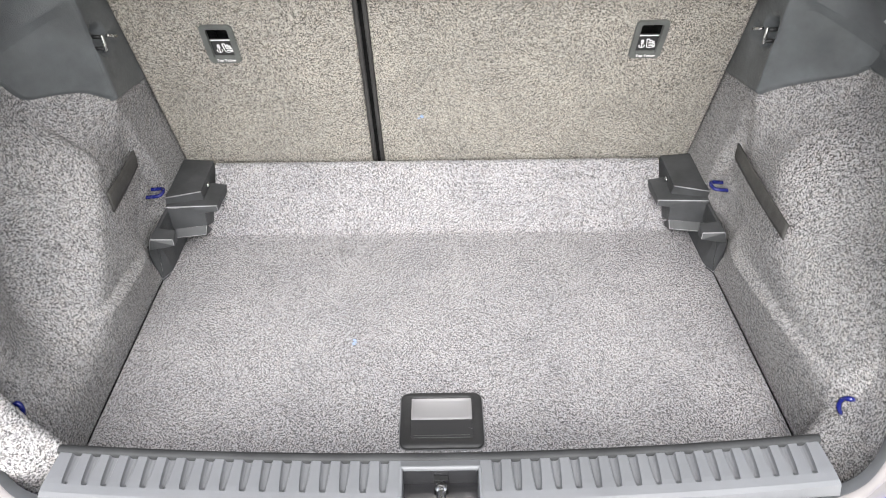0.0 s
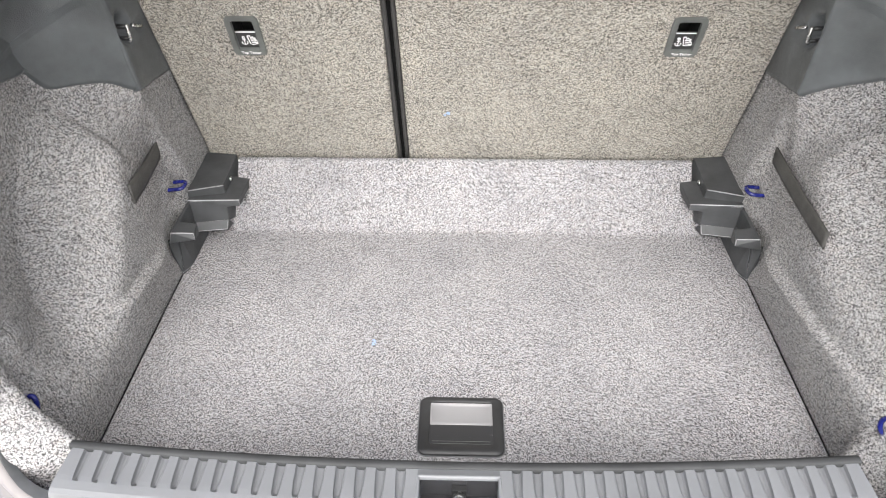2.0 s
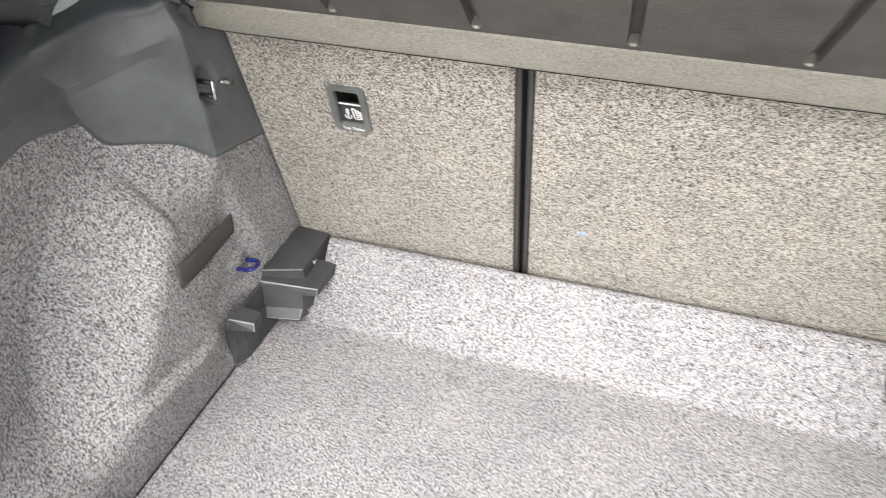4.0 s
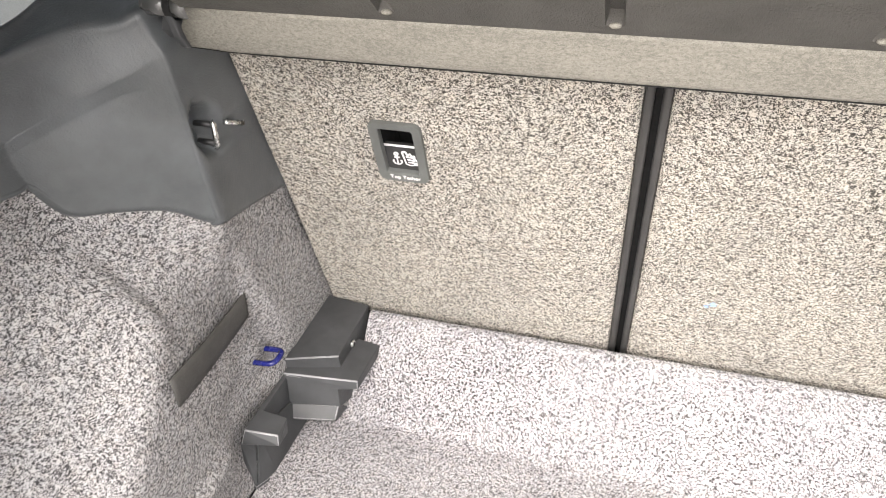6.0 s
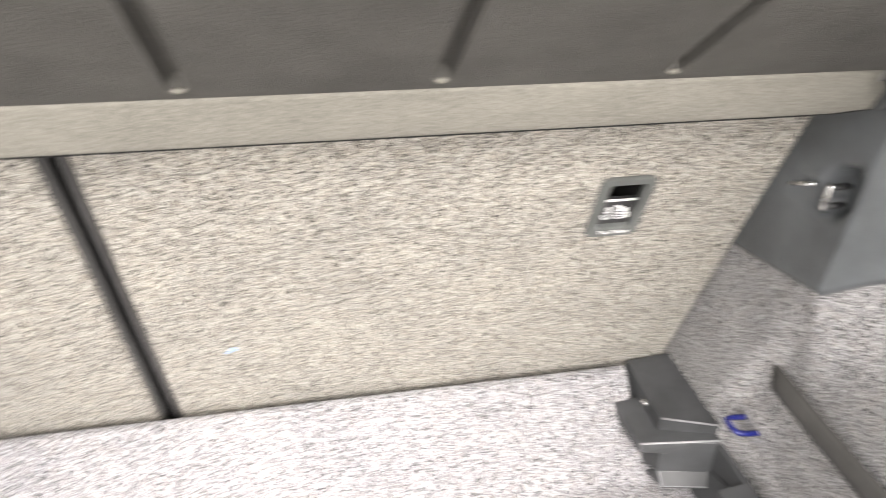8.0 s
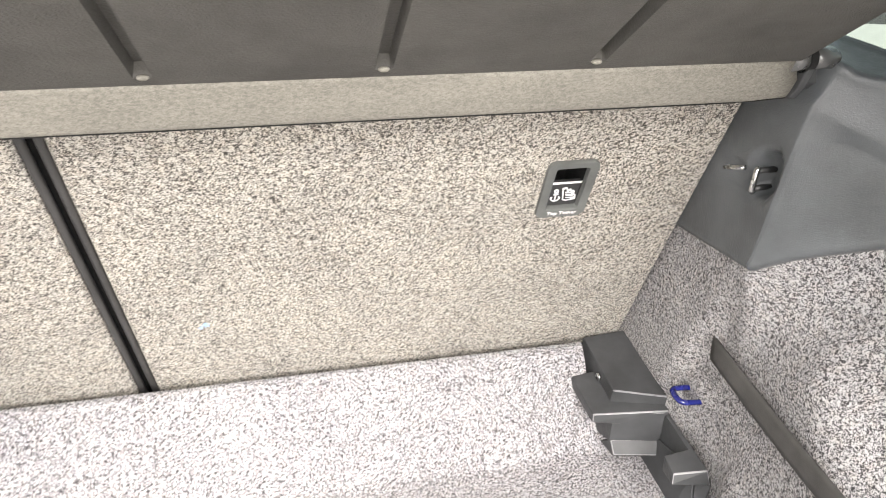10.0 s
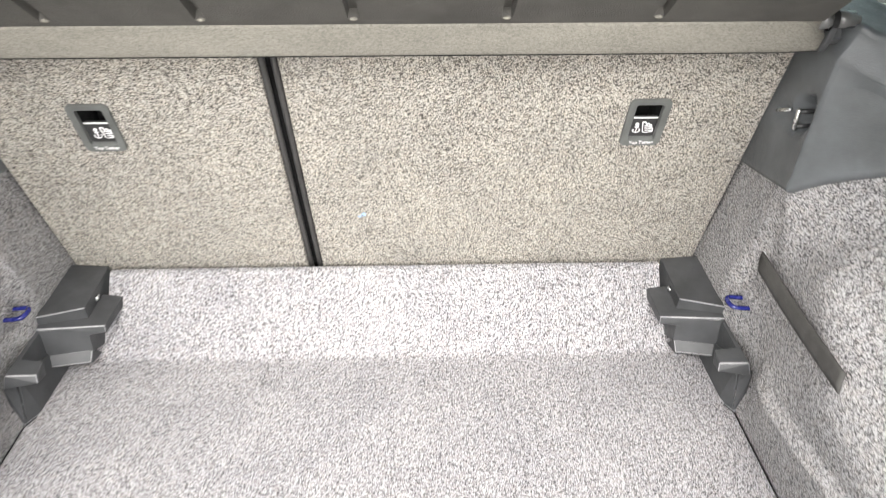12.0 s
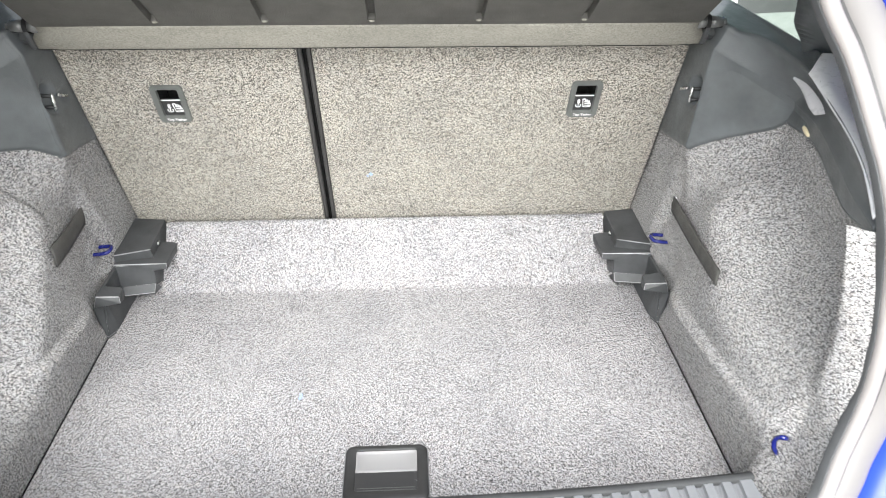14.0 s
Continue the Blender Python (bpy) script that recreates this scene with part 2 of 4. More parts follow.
def seatback(x0, x1, hole, label):
    """A felt-backed seat rest, with an opening cut for the anchor."""
    v0, v1, c = -0.03, 0.62, 0.008
    hx0, hx1, hv0, hv1 = hole
    bm = bmesh.new()
    xs, vv = [x0 + c, hx0, hx1, x1 - c], [v0 + c, hv0, hv1, v1 - c]
    g = [[bm.verts.new(on_seat(x, v)) for x in xs] for v in vv]
    for i in range(3):
        for k in range(3):
            if (i, k) != (1, 1):
                bm.faces.new((g[i][k], g[i][k + 1], g[i + 1][k + 1], g[i + 1][k]))
    loop = g[0] + [g[1][3], g[2][3]] + g[3][::-1] + [g[2][0], g[1][0]]

    def outer(grow, deep):
        out = []
        for v in loop:
            i = loop.index(v)
            x = v.co.x + (grow if i in (3, 4, 5, 6) else -grow if i in (9, 10, 11, 0) else 0)
            up = (v.co - SEAT_O).dot(SEAT_UP) + (-grow if i in (0, 1, 2, 3) else grow if i in (6, 7, 8, 9) else 0)
            out.append(bm.verts.new(on_seat(x, up, -deep)))
        return out
    prev = loop
    n_front = 8 + 36
    for grow, deep in ((c * 0.6, c * 0.18), (c * 0.9, c * 0.5), (c, c), (c, 0.07)):
        ring = outer(grow, deep)
        for i in range(12):
            bm.faces.new((prev[i], prev[(i + 1) % 12], ring[(i + 1) % 12], ring[i]))
        prev = ring
    bm.faces.new(prev)
    inner = [g[1][1], g[1][2], g[2][2], g[2][1]]
    back = [bm.verts.new(v.co + SEAT_IN * 0.05) for v in inner]
    for i in range(4):
        bm.faces.new((inner[i], inner[(i + 1) % 4], back[(i + 1) % 4], back[i]))
    bm.faces.new(back)
    shell = bm.copy()
    for b, front in ((bm, True), (shell, False)):
        bmesh.ops.delete(b, geom=[f for i, f in enumerate(list(b.faces)) if (i < n_front) != front], context="FACES")
    top = empty("seatback", label, "car seat back", "folding rear seat backs")
    part("cover", bm, CARPET_SEAT, top, "speckled beige-grey felt cover")
    part("shell", shell, BLACK, top, "black plastic shell behind the felt")
    return top


PLATE_V = 0.2915
seatback(-0.4985, -0.1275, (-0.368, -0.327, PLATE_V - 0.033, PLATE_V + 0.033), "narrow rear seat back covered in speckled beige-grey felt")
seatback(-0.1055, 0.4985, (0.325, 0.366, PLATE_V - 0.033, PLATE_V + 0.033), "wide rear seat back covered in speckled beige-grey felt")

gap = empty("seat_gap_strip", "black rubber-edged gap strip between the rear seat backs", "gap strip")
for x, wide in ((-0.1234, 0.0041), (-0.1093, 0.0038)):
    bm = bmesh.new()
    tube(bm, [on_seat(x, v, -0.0012 - wide) for v in (-0.10, 0.0, 0.30, 0.62)], wide, 14)
    part("lip", bm, RUBBER, gap, "rounded grey rubber lip", True)
# filler added behind the lips, the gap's deep shade painted in near-black
bm = bmesh.new()
box(bm, -0.1285, -0.1045, -0.10, 0.62, -0.03, 0.0, 0.001)
bmesh.ops.transform(bm, matrix=seat_frame(0, 0, -0.016), verts=bm.verts)
part("gap_bottom", bm, VOID, gap, "near-black filler standing for the shaded depth of the gap")


# ---- child seat anchors ----
def bar2d(bm, a, b, w, z0=0.0, z1=0.0006):
    a, b = Vector(a), Vector(b)
    n = Vector((-(b - a).y, (b - a).x)).normalized() * w / 2
    lo = [bm.verts.new((p.x, p.y, z0)) for p in (a - n, b - n, b + n, a + n)]
    hi = [bm.verts.new((p.x, p.y, z1)) for p in (a - n, b - n, b + n, a + n)]
    bm.faces.new(lo[::-1]), bm.faces.new(hi)
    for i in range(4):
        bm.faces.new((lo[i], lo[(i + 1) % 4], hi[(i + 1) % 4], hi[i]))


def ring_plate(bm, outer, inner, z0, z1, lip=0.0015):
    """A frame between two outlines of the same number of corners, with a rounded brim."""
    loops = [[(p, z0) for p in outer], [(p, z1 - lip) for p in outer], [((p[0] * 0.985, p[1] * 0.985), z1) for p in outer],
             [((p[0] * 1.03, p[1] * 1.03), z1) for p in inner], [(p, z1 - lip) for p in inner], [(p, z0 - 0.003) for p in inner]]
    vs = [[bm.verts.new((p[0], p[1], z)) for p, z in lp] for lp in loops]
    n = len(outer)
    for a, b in zip(vs, vs[1:]):
        for i in range(n):
            bm.faces.new((a[i], a[(i + 1) % n], b[(i + 1) % n], b[i]))


def text_mesh(words, size):
    cu = bpy.data.curves.new("lettering", "FONT")
    cu.body, cu.size, cu.align_x, cu.align_y, cu.extrude = words, size, "CENTER", "CENTER", 0.0002
    ob = new("lettering", cu)
    me = bpy.data.meshes.new_from_object(ob.evaluated_get(bpy.context.evaluated_depsgraph_get()))
    bpy.data.objects.remove(ob)
    return me


def tether_anchor(x):
    m = seat_frame(x, PLATE_V, 0.0)
    top = empty("tether_anchor", "grey plastic top tether anchor plate set in the seat back", "child seat anchor", "top tether anchors")
    top.matrix_world = m
    bm = bmesh.new()
    outer = [(px, py) for px, py in rounded(0.053, 0.078, 0.008)]
    inner = [(px, py + 0.0015) for px, py in rounded(0.034, 0.058, 0.003)]
    ring_plate(bm, outer, inner, 0.0, 0.004)
    part("frame", bm, plate_mat, top, "dark grey moulded frame")
    bm = bmesh.new()
    grid(bm, [[(-0.0195, -0.0315, 0.0), (0.0195, -0.0315, 0.0)], [(-0.0195, -0.0315, -0.045), (0.0195, -0.0315, -0.045)], [(-0.0195, 0.0315, -0.045), (0.0195, 0.0315, -0.045)], [(-0.0195, 0.0315, 0.0), (0.0195, 0.0315, 0.0)]])
    for sx in (-0.0195, 0.0195):
        grid(bm, [[(sx, -0.0315, 0.0), (sx, 0.0315, 0.0)], [(sx, -0.0315, -0.045), (sx, 0.0315, -0.045)]])
    part("recess", bm, VOID, top, "black hollow behind the frame")
    bm = bmesh.new()
    box(bm, -0.0185, 0.0185, -0.0305, 0.0025, -0.012, -0.006, 0.0006)
    bmesh.ops.transform(bm, matrix=pose(0, 0, 0.001, -4, 0, 0), verts=bm.verts)
    part("flap", bm, BLACK, top, "black hinged flap with a white symbol")
    bm = bmesh.new()
    tube(bm, [(-0.0185, 0.0025, -0.0050), (0.0185, 0.0025, -0.0050)], 0.0012, 8)
    part("bar", bm, WHITE, top, "thin white bar", True)
    # anchor and seat symbol
    bm = bmesh.new()
    z0, z1 = -0.0060, -0.0032
    ring = [(-0.0070 + 0.0019 * math.cos(k * math.pi / 5), -0.0080 + 0.0019 * math.sin(k * math.pi / 5)) for k in range(11)]
    arms = [(-0.0066 + 0.0050 * math.cos(radians(k)), -0.0160 + 0.0058 * math.sin(radians(k))) for k in range(190, 351, 20)]
    strokes = list(zip(ring, ring[1:])) + list(zip(arms, arms[1:])) + [((-0.0068, -0.0099), (-0.0066, -0.0218)), ((-0.0095, -0.0125), (-0.0040, -0.0122)),
               (arms[0], (-0.0098, -0.0165)), (arms[-1], (-0.0036, -0.0160)), ((0.0100, -0.0125), (0.0145, -0.0150)), ((0.0105, -0.0195), (0.0148, -0.0178))]
    for a, b in strokes:
        bar2d(bm, a, b, 0.0013, z0, z1)
    seat_line = [(-0.0005, -0.0048), (0.0035, -0.0042), (0.0048, -0.0085), (0.0078, -0.0062), (0.0092, -0.0098), (0.0118, -0.0085), (0.0122, -0.0135), (0.0145, -0.0150), (0.0150, -0.0200), (0.0060, -0.0218), (0.0022, -0.0205), (-0.0005, -0.0048)]
    for a, b in list(zip(seat_line, seat_line[1:])) + [((0.0030, -0.0105), (0.0108, -0.0112)), ((0.0038, -0.0140), (0.0118, -0.0152)), ((0.0045, -0.0178), (0.0138, -0.0180))]:
        bar2d(bm, a, b, 0.0013, z0, z1)
    part("symbol", bm, WHITE, top, "white printed anchor and seat symbol")
    words = new("lettering", tether_text)
    words.parent = top
    words.matrix_basis = pose(0.0015, -0.0325, 0.0042)
    tagged(words, "white printed words Top Tether")
    return top


plate_mat = plastic("grey_frame_plastic", (0.11, 0.115, 0.11), 0.5, 600, 0.0004)
tether_text = text_mesh("Top Tether", 0.0068)
tether_text.materials.append(WHITE)
tether_anchor(-0.3475)
tether_anchor(0.3455)


# ---- felt side linings ----
EDGE = {1: [(1.062, 0.499, 0.314), (1.051, 0.499, 0.318), (0.985, 0.498, 0.328), (0.925, 0.497, 0.339), (0.900, 0.524, 0.364), (0.870, 0.556, 0.387), (0.847, 0.584, 0.404),
            (0.832, 0.596, 0.419), (0.739, 0.589, 0.4265), (0.6483, 0.576, 0.4042), (0.5864, 0.557, 0.4058), (0.4985, 0.532, 0.4277)],
        -1: [(1.062, 0.499, 0.314), (1.051, 0.499, 0.318), (0.985, 0.498, 0.328), (0.930, 0.493, 0.339), (0.900, 0.524, 0.366), (0.873, 0.553, 0.375), (0.849, 0.580, 0.379),
             (0.834, 0.596, 0.411), (0.739, 0.589, 0.4265), (0.6483, 0.576, 0.4042), (0.5864, 0.557, 0.4058), (0.4985, 0.532, 0.4277)]}
RIM = {1: [(0.0, 0.445, 0.465), (0.05, 0.455, 0.472), (0.075, 0.471, 0.478), (0.10, 0.498, 0.482), (0.125, 0.519, 0.487), (0.17, 0.532, 0.493), (0.30, 0.526, 0.497), (0.43, 0.505, 0.503), (0.50, 0.498, 0.505)],
       -1: [(0.0, 0.400, 0.422), (0.10, 0.410, 0.421), (0.138, 0.430, 0.430), (0.150, 0.450, 0.438), (0.160, 0.482, 0.454), (0.172, 0.503, 0.466), (0.187, 0.522, 0.477), (0.25, 0.530, 0.485), (0.30, 0.528, 0.492), (0.376, 0.520, 0.503), (0.45, 0.507, 0.500), (0.50, 0.498, 0.505)]}
SEAL_LINE = [(0.0, 0.46, 0.380), (0.135, 0.499, 0.391), (0.178, 0.530, 0.425), (0.235, 0.551, 0.448), (0.30, 0.552, 0.458), (0.36, 0.546, 0.468), (0.44, 0.531, 0.482), (0.50, 0.515, 0.500)]


def side_x(y, z, s):
    """Half width of the felt lining at depth y and height z on side s."""
    lean = 0.0165 * (1 - step(0.80, 0.89, y)) * (step(0.47, 0.68, y) if s > 0 else step(0.60, 0.72, y))
    crease = 0.085 + 0.14 * max(0.0, 0.87 - y)
    x = 0.5000 - lean * min(z / crease, 1.0) + lean * step(crease - 0.001, crease + 0.008, z) + 0.06 * max(0.0, z - 0.16)
    x += 0.015 * step(0.0, 0.055, z) * (1 - step(0.075, 0.15, z)) * step(0.86, 0.90, y) * (1 - step(0.95, 1.02, y))
    x -= 0.006 * (1 - step(0.3, 1.0, math.hypot((y - 0.966) / 0.035, (z - 0.137) / 0.030)))
    # a fold runs down from the trim's corner; behind it the felt swells again towards the arch
    fold = 0.942 + 0.35 * (0.338 - z)
    x += (0.016 * step(fold + 0.006, fold - 0.026, y) - 0.018 * step(0.950, 0.720 if s > 0 else 0.800, y)) * step(crease, crease + 0.05, z)
    # the wheel arch falls away to the rear pocket
    if s > 0:
        d, wide = (z - 0.215 - 1.25 * (y - 0.700)) / 1.6, 0.070
    else:
        d, wide = (z - 0.215 - 1.25 * (y - 0.725)) / 1.6, 0.050
    if s < 0:
        x -= 0.016 * step(0.60, 0.52, y) * step(0.42, 0.28, z) * step(0.15, 0.22, z)
    else:
        x += 0.020 * step(0.66, 0.52, y) * step(0.10, 0.18, z) * (1 - step(0.20, 0.30, z))
    low, high, shallow = (crease + 0.006, 0.22, 0.054) if s > 0 else (0.055, 0.13, 0.062)
    depth = (0.092 if s > 0 else 0.098) - shallow * step(0.70, 0.52, y) * step(0.34, 0.16, z)
    return x + depth * step(-wide, wide, d) * step(low, low + high, z)


def side_carpet(s):
    bm = bmesh.new()
    rows = []
    ys = [1.20, 1.15, 1.10] + [1.07 - 0.0065 * i for i in range(86)]
    nz = 100
    for y in ys:
        xo, zo = lerp_at(EDGE[s], y)
        row = []
        for k in range(nz + 1):
            z = -0.003 + (zo + 0.003) * k / nz
            x = side_x(y, max(z, 0), s)
            w = step(0.62 if s > 0 else 0.68, 1.0, k / nz)
            row.append((s * (x + (xo + 0.004 - x) * w), y, z))
        rows.append(row)
    # turn in to the rim of the opening, then out to the seal
    last = rows[-1]
    for f in (0.2, 0.4, 0.6, 0.75, 0.88, 0.96, 1.0):
        row = []
        for k in range(nz + 1):
            x, y, z = abs(last[k][0]), last[k][1], last[k][2]
            xr, yr = lerp_at(RIM[s], z + 0.012 * (k / nz) ** 4)
            row.append((s * (x + (xr - x) * (f if s > 0 else f ** 3)), y + (yr + 0.003 - y) * f, z + 0.012 * f * (k / nz) ** 4))
        rows.append(row)
    for f in (0.06, 0.2, 0.5, 0.8, 1.0):
        row = []
        for k in range(nz + 1):
            z = last[k][2] + 0.012 * (k / nz) ** 4
            xr, yr = lerp_at(RIM[s], z)
            xs, yy = lerp_at(SEAL_LINE, z)
            row.append((s * (xr + (xs - xr) * f), yr - 0.004 + (yy - yr + 0.004) * f - 0.004 * math.sin(math.pi * f) + 0.014 * (k / nz) ** 10, z))
        rows.append(row)
    grid(bm, rows)
    ob = finish("side_carpet", bm, CARPET_SIDE, smooth=True)
    if sum(p.normal.x * p.area for p in ob.data.polygons) * s > 0:
        ob.data.flip_normals()
    mod = ob.modifiers.new("thickness", "SOLIDIFY")
    mod.thickness, mod.offset = 0.004, -1.0
    return tagged(ob, "moulded speckled grey felt side lining over the wheel arch", "side lining", "felt side linings")


for s in (1, -1):
    side_carpet(s)

# ---- grained plastic side trims ----
TRIM_COLS = [  # bottom edge, recess top, overhang edge, ridge, window ledge
    ((0.499, 1.062, 0.314), (0.499, 1.006, 0.46), (0.5, 0.985, 0.505), (0.503, 0.972, 0.535), (0.580, 1.1, 0.537)),
    ((0.498, 0.985, 0.328), (0.499, 0.95, 0.46), (0.501, 0.945, 0.505), (0.507, 0.938, 0.54), (0.580, 1.06, 0.537)),
    ((0.4972, 0.932, 0.338), (0.5, 0.923, 0.46), (0.502, 0.917, 0.503), (0.515, 0.914, 0.537), (0.580, 1.03, 0.537)),
    ((0.497, 0.925, 0.339), (0.502, 0.9165, 0.46), (0.505, 0.912, 0.502), (0.52, 0.908, 0.535), (0.580, 1.01, 0.537)),
    ((0.503, 0.9195, 0.345), (0.508, 0.912, 0.462), (0.512, 0.907, 0.499), (0.53, 0.9, 0.53), (0.580, 0.99, 0.537)),
    ((0.524, 0.9, 0.365), (0.529, 0.8965, 0.475), (0.53, 0.892, 0.49), (0.548, 0.878, 0.530), (0.580, 0.95, 0.537)),
    ((0.556, 0.87, 0.384), (0.56, 0.868, 0.462), (0.56, 0.865, 0.477), (0.560, 0.843, 0.526), (0.580, 0.905, 0.537)),
    ((0.582, 0.848, 0.395), (0.583, 0.8475, 0.451), (0.582, 0.844, 0.465), (0.570, 0.803, 0.519), (0.580, 0.855, 0.537)),
    ((0.596, 0.832, 0.416), (0.597, 0.83, 0.444), (0.595, 0.826, 0.457), (0.573, 0.768, 0.514), (0.593, 0.815, 0.529)),
    ((0.5965, 0.815, 0.419), (0.599, 0.812, 0.44), (0.595, 0.808, 0.454), (0.573, 0.748, 0.511), (0.593, 0.79, 0.528)),
    ((0.589, 0.739, 0.4265), (0.5832, 0.7308, 0.4426), (0.5771, 0.7221, 0.4594), (0.567, 0.7015, 0.4997), (0.591, 0.7215, 0.4857)),
    ((0.576, 0.6483, 0.4042), (0.5706, 0.6435, 0.4224), (0.565, 0.6385, 0.4414), (0.556, 0.6266, 0.4869), (0.58, 0.6466, 0.4729)),
    ((0.557, 0.5864, 0.4058), (0.5525, 0.5809, 0.4208), (0.5478, 0.5752, 0.4365), (0.541, 0.5616, 0.4741), (0.565, 0.5816, 0.4601)),
    ((0.532, 0.4985, 0.4277), (0.5308, 0.5006, 0.4318), (0.5296, 0.5027, 0.4361), (0.531, 0.5079, 0.4463), (0.555, 0.5279, 0.4323)),
]
PIN = (0.952, 0.418)


def side_trim(s):
    top = empty("side_trim", "dark grey grained plastic trim beside the seat back", "side trim", "plastic side trims")
    cols = []
    for c in TRIM_COLS:
        b = list(c[0])
        b[0], b[2] = lerp_at(EDGE[s], b[1])
        p = [Vector(b), Vector(c[1]), Vector(c[2]), Vector(c[3]), Vector(c[4])]
        if s < 0:  # raised on this side to cover the window corner from the camera's view
            p[4] += Vector((0.020, 0, 0.024)) * step(0.84, 0.90, b[1])
        line = [p[0] + Vector((0.010, 0, -0.004)), p[0]] + [p[0].lerp(p[1], k / 10) for k in range(1, 10)]
        line += [p[1].lerp(p[2], k / 5) for k in range(0, 5)] + [p[2].lerp(p[3], k / 4) + Vector((0.006 * math.sin(math.pi * k / 4) * step(0.93, 0.86, p[2].y), 0, 0)) for k in range(0, 4)] + [p[3].lerp(p[4], k / 5) for k in range(0, 6)] + [p[4] - Vector((0, 0, 0.03))]
        cols.append(line)
    fine = [smooth_line(row, 8) for row in zip(*cols)]
    dense = [smooth_line(col, 3) for col in zip(*fine)]
    bm = bmesh.new()
    rows = []
    for col in dense:
        row = []
        for p in col:
            q = p.copy()
            u, w = q.y - 0.941, q.z - 0.428 + 0.30 * (q.y - 0.941)
            inside = 1 - step(0.72, 1.0, max(abs(u) / 0.021, abs(w) / 0.027, (abs(u) / 0.021 + abs(w) / 0.027) / 1.5))
            beside = 1 - step(0.50, 1.0, max(abs(q.y - 0.974) / 0.022, abs(q.z - 0.415) / 0.016))
            if q.y > 0.90 and q.z < 0.47:
                q.x += 0.022 * inside + 0.005 * beside
            row.append((s * q.x, q.y, q.z))
        rows.append(row)
    grid(bm, rows)
    body = part("panel", bm, TRIM, top, "dark grey leather-grained plastic", True)
    mod = body.modifiers.new("thickness", "SOLIDIFY")
    mod.thickness, mod.offset = 0.003, 0.0
    if s > 0:
        # pale patch laid on the trim as a painted reflection of the sky
        sheen_patch = bmesh.new()
        upper = smooth_line([(0.567, 0.792, 0.5005), (0.5700, 0.760, 0.5000), (0.5695, 0.722, 0.4915), (0.5670, 0.702, 0.4830)], 4)
        lower = smooth_line([(0.5655, 0.790, 0.4985), (0.5650, 0.762, 0.4915), (0.5630, 0.735, 0.4800), (0.5630, 0.716, 0.4755)], 4)
        grid(sheen_patch, [[(s * (q.x - lift), q.y, q.z) for q, lift in ((hi, 0.0), (hi.lerp(lo, 0.1), 0.0018), (hi.lerp(lo, 0.5), 0.001), (hi.lerp(lo, 0.9), 0.0018), (lo, 0.0))] for hi, lo in zip(upper, lower)])
        part("sheen_patch", sheen_patch, SHEEN_AND_TAB, top, "pale patch painted for a sky reflection on the trim", True)
    hook = bmesh.new()
    y, z = PIN
    tube(hook, [(s * 0.5005, y, z + 0.0125), (s * 0.4985, y, z + 0.0105), (s * 0.4985, y, z - 0.0105), (s * 0.5005, y, z - 0.0125)], 0.0027, 12)
    part("bag_hook", hook, METAL, top, "bright steel bag hook", True)
    arm = bmesh.new()
    for dz in (0.009, -0.009):
        tube(arm, [(s * 0.5005, y + 0.001, z + dz), (s * 0.522, y + 0.002, z + dz)], 0.003, 10)
    part("hook_arm", arm, BLACK, top, "black arms behind the hook", True)
    peg = bmesh.new()
    tube(peg, [(s * 0.500, y + 0.020, z + 0.004), (s * 0.4985, y + 0.046, z - 0.007)], 0.0026, 10)
    part("peg", peg, METAL, top, "small bright steel peg", True)
    return top


for s in (1, -1):
    side_trim(s)


lamp = empty("boot_lamp", "small unlit cream boot lamp in the side trim", "lamp")
for name, grow, out, mat in (("bezel", 1.0, 0.0, TRIM), ("lens", 0.8, 0.0028, LENS)):
    bm = bmesh.new()
    for k in range(2):
        ring = [bm.verts.new((0.5900 - out - 0.002 * k, y, z)) for y, z in [(0.7616 + 0.013 * grow * px, 0.4340 + 0.0050 * grow * py + 0.004 * grow * px) for px, py in [(math.cos(a * math.pi / 12) * (1 - 0.12 * k), math.sin(a * math.pi / 12) * (1 - 0.2 * k)) for a in range(24)]]]
        if k:
            for n in range(24):
                bm.faces.new((prev[n], prev[(n + 1) % 24], ring[(n + 1) % 24], ring[n]))
            bm.faces.new(ring)
        prev = ring
    part(name, bm, mat, lamp, "", True)


